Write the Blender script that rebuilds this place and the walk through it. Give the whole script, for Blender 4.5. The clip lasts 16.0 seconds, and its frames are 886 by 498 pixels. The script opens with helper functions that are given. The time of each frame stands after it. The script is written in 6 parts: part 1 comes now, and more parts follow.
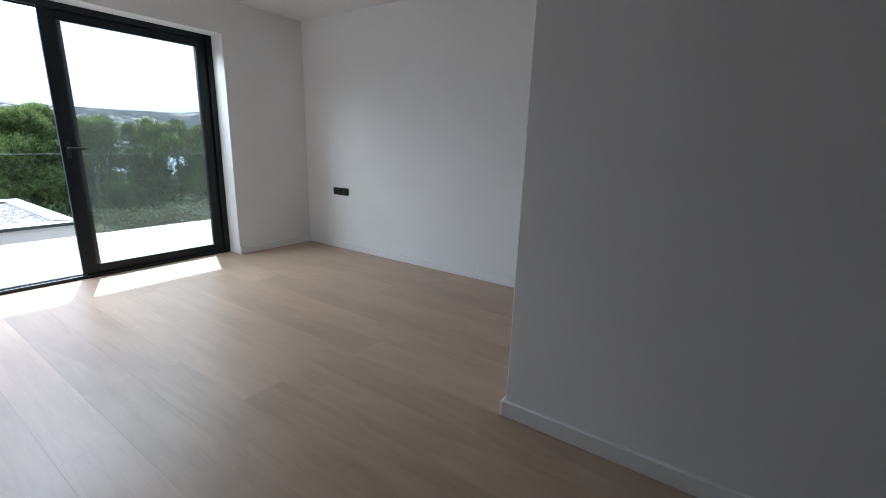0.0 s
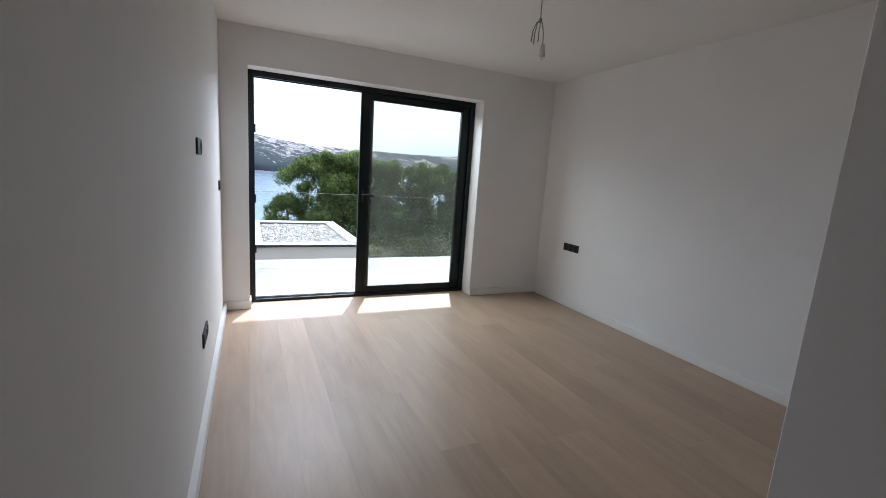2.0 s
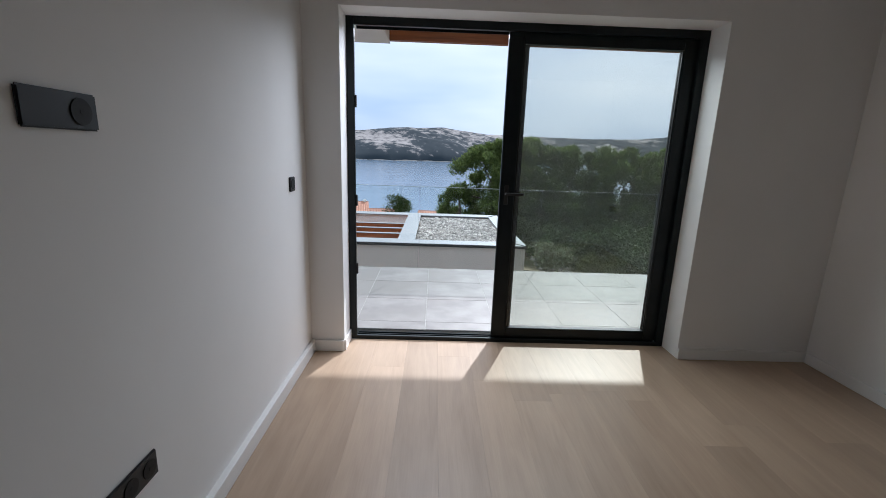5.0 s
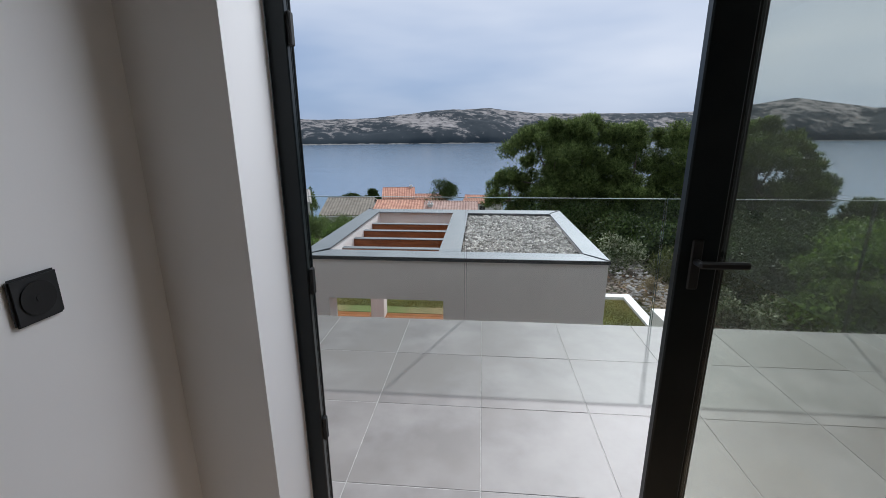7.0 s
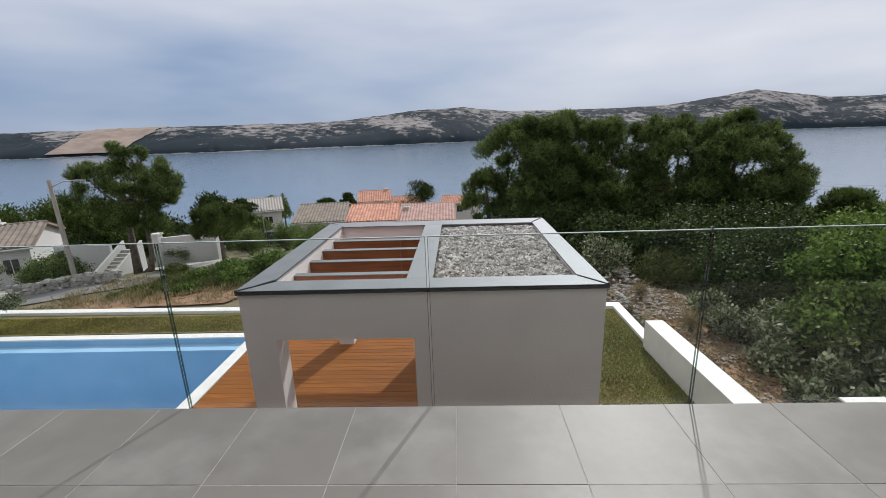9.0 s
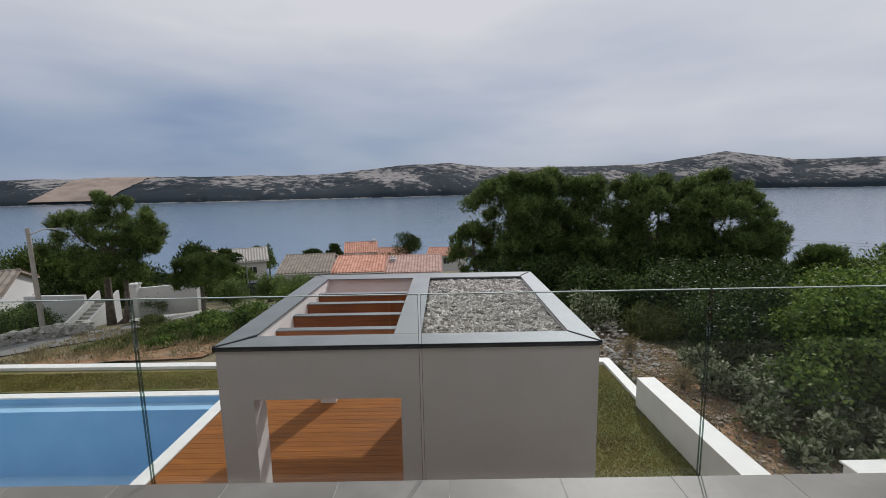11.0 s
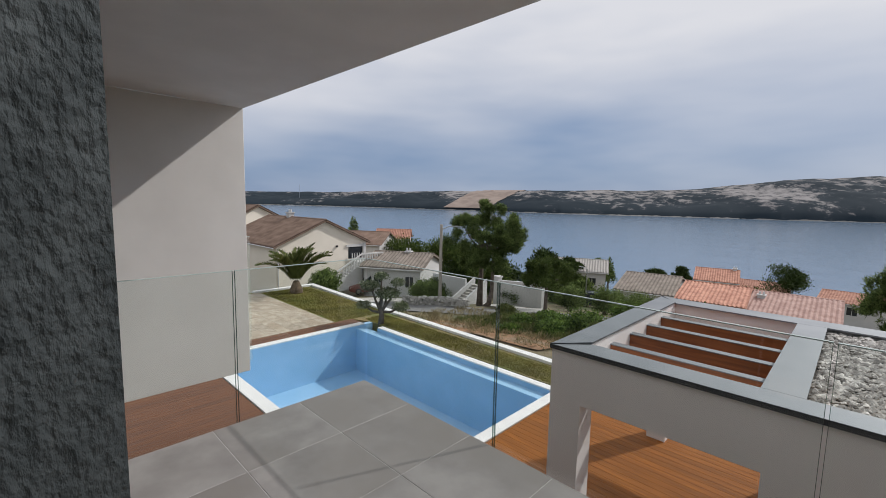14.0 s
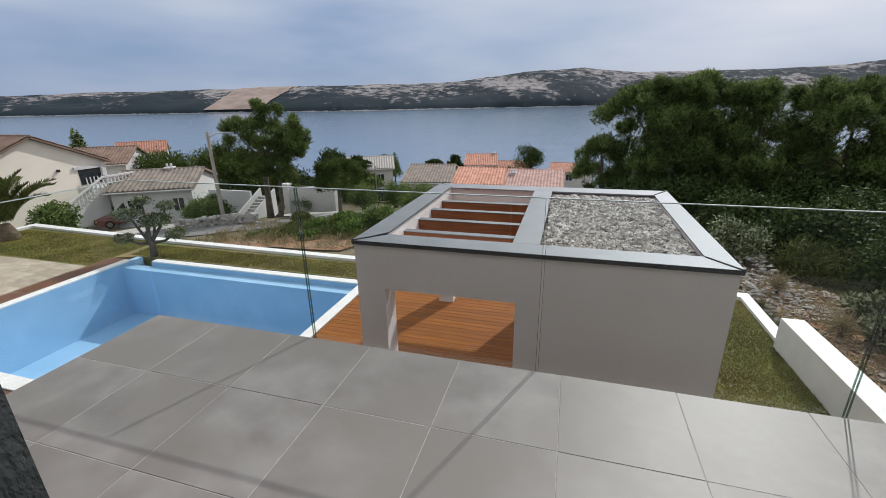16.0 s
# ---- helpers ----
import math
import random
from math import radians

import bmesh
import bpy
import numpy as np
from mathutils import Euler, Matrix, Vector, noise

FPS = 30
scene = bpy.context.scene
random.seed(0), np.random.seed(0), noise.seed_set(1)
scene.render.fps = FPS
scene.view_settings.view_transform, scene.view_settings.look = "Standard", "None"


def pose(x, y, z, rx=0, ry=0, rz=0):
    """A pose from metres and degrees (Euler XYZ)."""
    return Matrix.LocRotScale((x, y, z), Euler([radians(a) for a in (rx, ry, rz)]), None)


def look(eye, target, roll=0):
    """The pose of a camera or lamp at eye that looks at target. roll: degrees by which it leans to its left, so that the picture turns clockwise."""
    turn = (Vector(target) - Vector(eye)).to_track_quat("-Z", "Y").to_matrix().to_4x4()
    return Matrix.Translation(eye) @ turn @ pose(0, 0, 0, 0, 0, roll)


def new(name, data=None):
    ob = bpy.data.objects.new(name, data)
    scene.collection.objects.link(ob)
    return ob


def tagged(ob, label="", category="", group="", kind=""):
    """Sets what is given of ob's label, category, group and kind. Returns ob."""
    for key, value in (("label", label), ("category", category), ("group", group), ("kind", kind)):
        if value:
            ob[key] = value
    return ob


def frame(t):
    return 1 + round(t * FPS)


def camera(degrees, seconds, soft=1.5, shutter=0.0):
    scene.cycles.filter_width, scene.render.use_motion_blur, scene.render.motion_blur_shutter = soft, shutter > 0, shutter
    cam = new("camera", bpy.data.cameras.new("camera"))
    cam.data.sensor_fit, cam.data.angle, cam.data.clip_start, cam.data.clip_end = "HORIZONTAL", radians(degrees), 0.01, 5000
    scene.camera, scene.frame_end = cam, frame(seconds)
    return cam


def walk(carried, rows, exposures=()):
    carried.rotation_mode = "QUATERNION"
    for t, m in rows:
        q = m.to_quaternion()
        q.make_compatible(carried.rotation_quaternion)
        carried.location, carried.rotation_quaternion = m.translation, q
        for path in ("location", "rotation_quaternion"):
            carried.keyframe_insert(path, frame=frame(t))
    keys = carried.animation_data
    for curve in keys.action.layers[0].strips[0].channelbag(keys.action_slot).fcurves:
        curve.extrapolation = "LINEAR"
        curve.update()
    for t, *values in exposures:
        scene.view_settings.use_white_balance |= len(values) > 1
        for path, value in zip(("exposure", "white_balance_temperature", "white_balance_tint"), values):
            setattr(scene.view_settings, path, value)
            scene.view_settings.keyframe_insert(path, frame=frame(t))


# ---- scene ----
cam = camera(92.4, 16.0, 0.8)
PATH = [
    (0, (0.131, -4.618, 1.263), (1.736, -3.526, 0.781), 1.8),
    (0.5, (0.145, -4.582, 1.337), (1.432, -3.147, 0.805), 4.3),
    (1, (0.181, -4.568, 1.373), (1.246, -2.971, 0.81), 5.9),
    (1.5, (0.195, -4.545, 1.387), (1.088, -2.819, 0.916), 5.3),
    (2, (0.239, -4.551, 1.4), (1.064, -2.762, 1.058), 3.9),
    (2.5, (0.303, -4.529, 1.398), (1.159, -2.745, 1.104), 3.4),
    (3, (0.414, -4.382, 1.396), (1.335, -2.633, 1.095), 3.9),
    (3.5, (0.555, -4.113, 1.412), (1.439, -2.347, 1.097), 3.8),
    (4, (0.755, -3.82, 1.374), (1.254, -1.922, 0.991), 2.9),
    (4.5, (0.824, -3.456, 1.361), (0.944, -1.506, 0.931), 2.6),
    (5, (0.843, -3.016, 1.393), (0.888, -1.065, 0.956), 2.0),
    (5.2, (0.812, -2.831, 1.386), (0.823, -0.879, 0.953), 1.6),
    (7.3, (0.775, -0.9, 1.469), (0.596, 1.022, 0.947), -0.3),
    (7.5, (0.787, -0.772, 1.474), (0.619, 1.152, 0.956), -0.5),
    (8, (0.786, -0.481, 1.503), (0.65, 1.447, 0.991), -2.2),
    (8.5, (0.829, -0.203, 1.508), (0.699, 1.727, 0.997), -2.4),
    (9, (0.837, -0.05, 1.513), (0.757, 1.88, 0.994), -2.0),
    (9.2, (0.827, -0.006, 1.515), (0.774, 1.925, 0.996), -1.8),
    (11.5, (0.786, 0.029, 1.527), (0.777, 2.016, 1.296), -1.1),
    (12, (0.765, 0.039, 1.512), (0.461, 2.004, 1.297), 0.8),
    (12.5, (0.743, 0.102, 1.481), (-0.085, 1.909, 1.263), 0.3),
    (13, (0.723, 0.102, 1.48), (-0.449, 1.709, 1.262), 1.0),
    (13.5, (0.692, 0.121, 1.466), (-0.665, 1.574, 1.245), 1.1),
    (14, (0.682, 0.122, 1.458), (-0.708, 1.544, 1.242), 1.2),
    (14.5, (0.675, 0.102, 1.463), (-0.54, 1.677, 1.249), 1.8),
    (15, (0.658, 0.085, 1.457), (-0.351, 1.779, 1.119), 1.5),
    (15.5, (0.666, 0.046, 1.458), (-0.235, 1.747, 0.916), -0.7),
    (16, (0.748, -0.036, 1.473), (0.21, 1.773, 0.811), -1.1),
]
EXPOSURES = [(0, 1.76, 5150, 8), (0.5, 0.96, 5350, 9), (1.0, 1.20, 5400, 10), (2.0, 1.38, 5450, 10), (3.5, 1.06, 5450, 10), (5.2, 0.42, 5550, 10), (7.3, -0.10, 5800, 10), (8, 0.0, 6050, 12), (9.2, -0.15, 6150, 12),
             (11.3, -0.45, 6150, 12), (12.5, -0.53, 6150, 12), (13.5, -0.34, 6150, 12), (14.5, -0.25, 6150, 12), (15.5, -0.34, 6150, 12), (16, -0.12, 6100, 12)]
walk(cam, [(t, look(eye, target, roll)) for t, eye, target, roll in PATH], EXPOSURES)

# sun, from the shadows on the room floor and the terrace
SUN_AZ, SUN_EL = radians(22.5), radians(40.3)
sun = new("sun", bpy.data.lights.new("sun", "SUN"))
sun.data.energy, sun.data.angle, sun.data.color = 3.4, radians(1.0), (1.0, 0.94, 0.86)
sun.matrix_world = look((0, 0, 60), (-math.sin(SUN_AZ) * math.cos(SUN_EL), -math.cos(SUN_AZ) * math.cos(SUN_EL), 60 - math.sin(SUN_EL)))

world = bpy.data.worlds.new("sky")
scene.world = world
world.use_nodes = True
wn, wl = world.node_tree.nodes, world.node_tree.links
wn.clear()
w_out = wn.new("ShaderNodeOutputWorld")
w_bg = wn.new("ShaderNodeBackground")
w_sky = wn.new("ShaderNodeTexSky")
w_sky.sky_type, w_sky.sun_disc = "NISHITA", False
w_sky.sun_elevation, w_sky.sun_rotation = SUN_EL, SUN_AZ
w_sky.air_density, w_sky.dust_density, w_sky.ozone_density = 1.0, 1.5, 2.0
w_co = wn.new("ShaderNodeTexCoord")
w_map = wn.new("ShaderNodeMapping")
w_map.inputs["Scale"].default_value = (1.1, 1.1, 4.5)
w_map.inputs["Rotation"].default_value = (0.10, 0.06, 0.5)
w_noise = wn.new("ShaderNodeTexNoise")
w_noise.inputs["Scale"].default_value, w_noise.inputs["Detail"].default_value, w_noise.inputs["Roughness"].default_value = 1.15, 4.0, 0.48
w_sep = wn.new("ShaderNodeSeparateXYZ")
w_add = wn.new("ShaderNodeMath")
w_add.operation = "MULTIPLY_ADD"
w_add.inputs[1].default_value = 1.15
w_ramp = wn.new("ShaderNodeValToRGB")
w_ramp.color_ramp.elements[0].position, w_ramp.color_ramp.elements[0].color = 0.46, (0, 0, 0, 1)
w_ramp.color_ramp.elements[1].position, w_ramp.color_ramp.elements[1].color = 0.94, (1, 1, 1, 1)
w_mix = wn.new("ShaderNodeMixRGB")
w_mix.inputs[2].default_value = (10.3, 10.2, 10.2, 1)
w_haze = wn.new("ShaderNodeMixRGB")
w_haze.inputs[0].default_value = 0.85
w_haze.inputs[2].default_value = (3.5, 4.7, 6.7, 1)
wl.new(w_co.outputs["Generated"], w_map.inputs["Vector"])
wl.new(w_map.outputs["Vector"], w_noise.inputs["Vector"])
wl.new(w_co.outputs["Generated"], w_sep.inputs[0])
wl.new(w_sep.outputs["Z"], w_add.inputs[0])
wl.new(w_noise.outputs["Fac"], w_add.inputs[2])
wl.new(w_add.outputs[0], w_ramp.inputs[0])
wl.new(w_ramp.outputs["Color"], w_mix.inputs[0])
wl.new(w_sky.outputs[0], w_haze.inputs[1])
wl.new(w_haze.outputs[0], w_mix.inputs[1])
wl.new(w_mix.outputs[0], w_bg.inputs["Color"])
w_bg.inputs["Strength"].default_value = 0.085
wl.new(w_bg.outputs[0], w_out.inputs[0])


# fill lamp added under the canopy outside the door to brighten the room
fill_lamp = new("room_fill_lamp", bpy.data.lights.new("room_fill_lamp", "AREA"))
fill_lamp.data.shape, fill_lamp.data.size, fill_lamp.data.size_y = "RECTANGLE", 2.3, 0.55
fill_lamp.data.energy, fill_lamp.data.color = 55, (1.0, 0.98, 0.96)
fill_lamp.matrix_world = look((1.43, 0.55, 2.52), (1.43, -0.45, 1.80))

# ---- materials ----
def nodes_of(name):
    m = bpy.data.materials.new(name)
    m.use_nodes = True
    return m, m.node_tree.nodes, m.node_tree.links, m.node_tree.nodes["Principled BSDF"]


def surface(name, a, b, scale=4.0, rough=0.6, metal=0.0, bump=0.1, bump_scale=60.0, rough_var=0.1, stretch=(1, 1, 1),
            per_piece=0.0, per_island=0.0, c=None, detail=5.0, lo=0.35, hi=0.65, distance=0.01, transmission=0.0):
    """Two-colour noise, optional third colour in blotches, bump grain, and shade that varies from piece to piece."""
    m, n, l, p = nodes_of(name)
    co = n.new("ShaderNodeTexCoord")
    mp = n.new("ShaderNodeMapping")
    mp.inputs["Scale"].default_value = stretch
    l.new(co.outputs["Object"], mp.inputs["Vector"])
    vec = mp.outputs["Vector"]
    if per_piece:
        info = n.new("ShaderNodeObjectInfo")
        off = n.new("ShaderNodeVectorMath")
        off.operation = "MULTIPLY_ADD"
        off.inputs[1].default_value = (37, 53, 29)
        l.new(info.outputs["Random"], off.inputs[0])
        l.new(vec, off.inputs[2])
        vec = off.outputs[0]
    t = n.new("ShaderNodeTexNoise")
    t.inputs["Scale"].default_value, t.inputs["Detail"].default_value = scale, detail
    l.new(vec, t.inputs["Vector"])
    r = n.new("ShaderNodeValToRGB")
    r.color_ramp.elements[0].position, r.color_ramp.elements[0].color = lo, (*a, 1)
    r.color_ramp.elements[1].position, r.color_ramp.elements[1].color = hi, (*b, 1)
    l.new(t.outputs["Fac"], r.inputs[0])
    col = r.outputs["Color"]
    if c:
        t2 = n.new("ShaderNodeTexNoise")
        t2.inputs["Scale"].default_value, t2.inputs["Detail"].default_value = scale * 0.23, 4
        l.new(vec, t2.inputs["Vector"])
        r2 = n.new("ShaderNodeValToRGB")
        r2.color_ramp.elements[0].position, r2.color_ramp.elements[1].position = 0.48, 0.62
        l.new(t2.outputs["Fac"], r2.inputs[0])
        mx = n.new("ShaderNodeMixRGB")
        mx.inputs[2].default_value = (*c, 1)
        l.new(r2.outputs["Color"], mx.inputs[0])
        l.new(col, mx.inputs[1])
        col = mx.outputs[0]
    for amount, kind in ((per_piece, "ShaderNodeObjectInfo"), (per_island, "ShaderNodeNewGeometry")):
        if amount:
            src = n.new(kind)
            hs = n.new("ShaderNodeHueSaturation")
            mr = n.new("ShaderNodeMapRange")
            mr.inputs["To Min"].default_value, mr.inputs["To Max"].default_value = 1 - amount, 1 + amount
            l.new(src.outputs["Random" if kind == "ShaderNodeObjectInfo" else "Random Per Island"], mr.inputs["Value"])
            l.new(mr.outputs["Result"], hs.inputs["Value"])
            l.new(col, hs.inputs["Color"])
            col = hs.outputs["Color"]
    l.new(col, p.inputs["Base Color"])
    p.inputs["Metallic"].default_value = metal
    rr = n.new("ShaderNodeMapRange")
    rr.inputs["To Min"].default_value, rr.inputs["To Max"].default_value = max(0.02, rough - rough_var), min(1, rough + rough_var)
    l.new(t.outputs["Fac"], rr.inputs["Value"])
    l.new(rr.outputs["Result"], p.inputs["Roughness"])
    if bump:
        t3 = n.new("ShaderNodeTexNoise")
        t3.inputs["Scale"].default_value, t3.inputs["Detail"].default_value = bump_scale, 4
        l.new(vec, t3.inputs["Vector"])
        bp = n.new("ShaderNodeBump")
        bp.inputs["Strength"].default_value, bp.inputs["Distance"].default_value = bump, distance
        l.new(t3.outputs["Fac"], bp.inputs["Height"])
        l.new(bp.outputs["Normal"], p.inputs["Normal"])
    return m


def oak_floor(name):
    """Oiled oak: long grain, cathedral rings, each plank its own tone."""
    m, n, l, p = nodes_of(name)
    co = n.new("ShaderNodeTexCoord")
    info = n.new("ShaderNodeObjectInfo")
    off = n.new("ShaderNodeVectorMath")
    off.operation = "MULTIPLY_ADD"
    off.inputs[1].default_value = (11, 17, 23)
    l.new(info.outputs["Random"], off.inputs[0])
    l.new(co.outputs["Object"], off.inputs[2])
    mp = n.new("ShaderNodeMapping")
    mp.inputs["Scale"].default_value = (9, 0.75, 1)
    l.new(off.outputs[0], mp.inputs["Vector"])
    wv = n.new("ShaderNodeTexNoise")
    wv.inputs["Scale"].default_value, wv.inputs["Detail"].default_value, wv.inputs["Distortion"].default_value = 1.1, 2, 0.6
    l.new(mp.outputs[0], wv.inputs["Vector"])
    mul = n.new("ShaderNodeMath")
    mul.operation = "MULTIPLY"
    mul.inputs[1].default_value = 26
    l.new(wv.outputs["Fac"], mul.inputs[0])
    sn = n.new("ShaderNodeMath")
    sn.operation = "SINE"
    l.new(mul.outputs[0], sn.inputs[0])
    mp2 = n.new("ShaderNodeMapping")
    mp2.inputs["Scale"].default_value = (120, 5, 1)
    l.new(off.outputs[0], mp2.inputs["Vector"])
    fine = n.new("ShaderNodeTexNoise")
    fine.inputs["Scale"].default_value, fine.inputs["Detail"].default_value = 1.5, 4
    l.new(mp2.outputs[0], fine.inputs["Vector"])
    ad = n.new("ShaderNodeMath")
    ad.operation = "MULTIPLY_ADD"
    ad.inputs[1].default_value = 0.055
    l.new(sn.outputs[0], ad.inputs[0])
    mp3 = n.new("ShaderNodeMapping")
    mp3.inputs["Scale"].default_value = (5, 1.4, 1)
    l.new(off.outputs[0], mp3.inputs["Vector"])
    blot = n.new("ShaderNodeTexNoise")
    blot.inputs["Scale"].default_value, blot.inputs["Detail"].default_value = 1.2, 3
    l.new(mp3.outputs[0], blot.inputs["Vector"])
    soft = n.new("ShaderNodeMixRGB")
    soft.inputs[0].default_value = 0.68
    l.new(fine.outputs["Fac"], soft.inputs[1])
    l.new(blot.outputs["Fac"], soft.inputs[2])
    l.new(soft.outputs[0], ad.inputs[2])
    r = n.new("ShaderNodeValToRGB")
    r.color_ramp.elements[0].position, r.color_ramp.elements[0].color = 0.22, (0.385, 0.275, 0.19, 1)
    r.color_ramp.elements[1].position, r.color_ramp.elements[1].color = 0.80, (0.53, 0.395, 0.28, 1)
    l.new(ad.outputs[0], r.inputs[0])
    mr = n.new("ShaderNodeMapRange")
    mr.inputs["To Min"].default_value, mr.inputs["To Max"].default_value = 0.89, 1.07
    l.new(info.outputs["Random"], mr.inputs["Value"])
    hs = n.new("ShaderNodeHueSaturation")
    l.new(mr.outputs["Result"], hs.inputs["Value"])
    l.new(r.outputs["Color"], hs.inputs["Color"])
    l.new(hs.outputs["Color"], p.inputs["Base Color"])
    rr = n.new("ShaderNodeMapRange")
    rr.inputs["To Min"].default_value, rr.inputs["To Max"].default_value = 0.34, 0.47
    l.new(ad.outputs[0], rr.inputs["Value"])
    l.new(rr.outputs["Result"], p.inputs["Roughness"])
    bp = n.new("ShaderNodeBump")
    bp.inputs["Strength"].default_value, bp.inputs["Distance"].default_value = 0.16, 0.002
    l.new(ad.outputs[0], bp.inputs["Height"])
    l.new(bp.outputs["Normal"], p.inputs["Normal"])
    return m


def glass(name, tint, rough=0.0, gloss=0.03, film=0.0):
    """A thin pane: light passes straight through, the surface reflects by Fresnel."""
    m, n, l, p = nodes_of(name)
    n.remove(p)
    tr = n.new("ShaderNodeBsdfTransparent")
    tr.inputs["Color"].default_value = (*tint, 1)
    gl = n.new("ShaderNodeBsdfGlossy")
    gl.inputs["Roughness"].default_value = rough
    lw = n.new("ShaderNodeLayerWeight")
    pw = n.new("ShaderNodeMath")
    pw.operation = "POWER"
    pw.inputs[1].default_value = 5.0
    fr = n.new("ShaderNodeMath")
    fr.operation = "MULTIPLY_ADD"
    fr.inputs[1].default_value, fr.inputs[2].default_value = 0.85, gloss
    l.new(lw.outputs["Facing"], pw.inputs[0])
    l.new(pw.outputs[0], fr.inputs[0])
    mx = n.new("ShaderNodeMixShader")
    l.new(fr.outputs[0], mx.inputs[0])
    l.new(tr.outputs[0], mx.inputs[1])
    l.new(gl.outputs[0], mx.inputs[2])
    # film: translucent veil that lightens the pane in place of reflected haze
    if film:
        veil = n.new("ShaderNodeBsdfTranslucent")
        veil.inputs["Color"].default_value = (0.8, 0.8, 0.76, 1)
        grain = n.new("ShaderNodeTexNoise")
        grain.inputs["Scale"].default_value, grain.inputs["Detail"].default_value = 2.5, 3
        amount = n.new("ShaderNodeMapRange")
        amount.inputs["To Min"].default_value, amount.inputs["To Max"].default_value = film * 0.6, film * 1.4
        l.new(grain.outputs["Fac"], amount.inputs["Value"])
        over = n.new("ShaderNodeMixShader")
        l.new(amount.outputs["Result"], over.inputs[0])
        l.new(mx.outputs[0], over.inputs[1])
        l.new(veil.outputs[0], over.inputs[2])
        mx = over
    l.new(mx.outputs[0], n["Material Output"].inputs[0])
    return m


def leafy(name, dark, light, rough=0.55, through_light=0.25, knee=0.0):
    m, n, l, p = nodes_of(name)
    g = n.new("ShaderNodeNewGeometry")
    r = n.new("ShaderNodeValToRGB")
    r.color_ramp.elements[0].color, r.color_ramp.elements[1].color = (*dark, 1), (*light, 1)
    r.color_ramp.elements[0].position = knee
    l.new(g.outputs["Random Per Island"], r.inputs[0])
    co = n.new("ShaderNodeTexCoord")
    t = n.new("ShaderNodeTexNoise")
    t.inputs["Scale"].default_value, t.inputs["Detail"].default_value = 1.1, 3
    l.new(co.outputs["Object"], t.inputs["Vector"])
    mr = n.new("ShaderNodeMapRange")
    for k, q in (("From Min", 0.3), ("From Max", 0.7), ("To Min", 0.55), ("To Max", 1.35)):
        mr.inputs[k].default_value = q
    l.new(t.outputs["Fac"], mr.inputs["Value"])
    hs = n.new("ShaderNodeHueSaturation")
    l.new(mr.outputs["Result"], hs.inputs["Value"])
    l.new(r.outputs["Color"], hs.inputs["Color"])
    l.new(hs.outputs["Color"], p.inputs["Base Color"])
    p.inputs["Roughness"].default_value = rough
    p.inputs["Specular IOR Level"].default_value = 0.1
    td = n.new("ShaderNodeBsdfTranslucent")
    l.new(hs.outputs["Color"], td.inputs["Color"])
    mx = n.new("ShaderNodeMixShader")
    mx.inputs[0].default_value = through_light
    l.new(p.outputs[0], mx.inputs[1])
    l.new(td.outputs[0], mx.inputs[2])
    l.new(mx.outputs[0], n["Material Output"].inputs[0])
    return m


def water_material():
    m, n, l, p = nodes_of("sea_water")
    p.inputs["Base Color"].default_value = (0.105, 0.165, 0.245, 1)
    p.inputs["Roughness"].default_value = 0.16
    co = n.new("ShaderNodeTexCoord")
    mp = n.new("ShaderNodeMapping")
    mp.inputs["Scale"].default_value = (0.35, 1.0, 1)
    l.new(co.outputs["Object"], mp.inputs["Vector"])
    bumps = None
    for scale, dist in ((0.9, 0.09), (0.05, 0.35)):
        t = n.new("ShaderNodeTexNoise")
        t.inputs["Scale"].default_value, t.inputs["Detail"].default_value = scale, 4
        l.new(mp.outputs[0], t.inputs["Vector"])
        b = n.new("ShaderNodeBump")
        b.inputs["Strength"].default_value, b.inputs["Distance"].default_value = 0.7, dist
        l.new(t.outputs["Fac"], b.inputs["Height"])
        if bumps:
            l.new(bumps.outputs["Normal"], b.inputs["Normal"])
        bumps = b
    l.new(bumps.outputs["Normal"], p.inputs["Normal"])
    return m


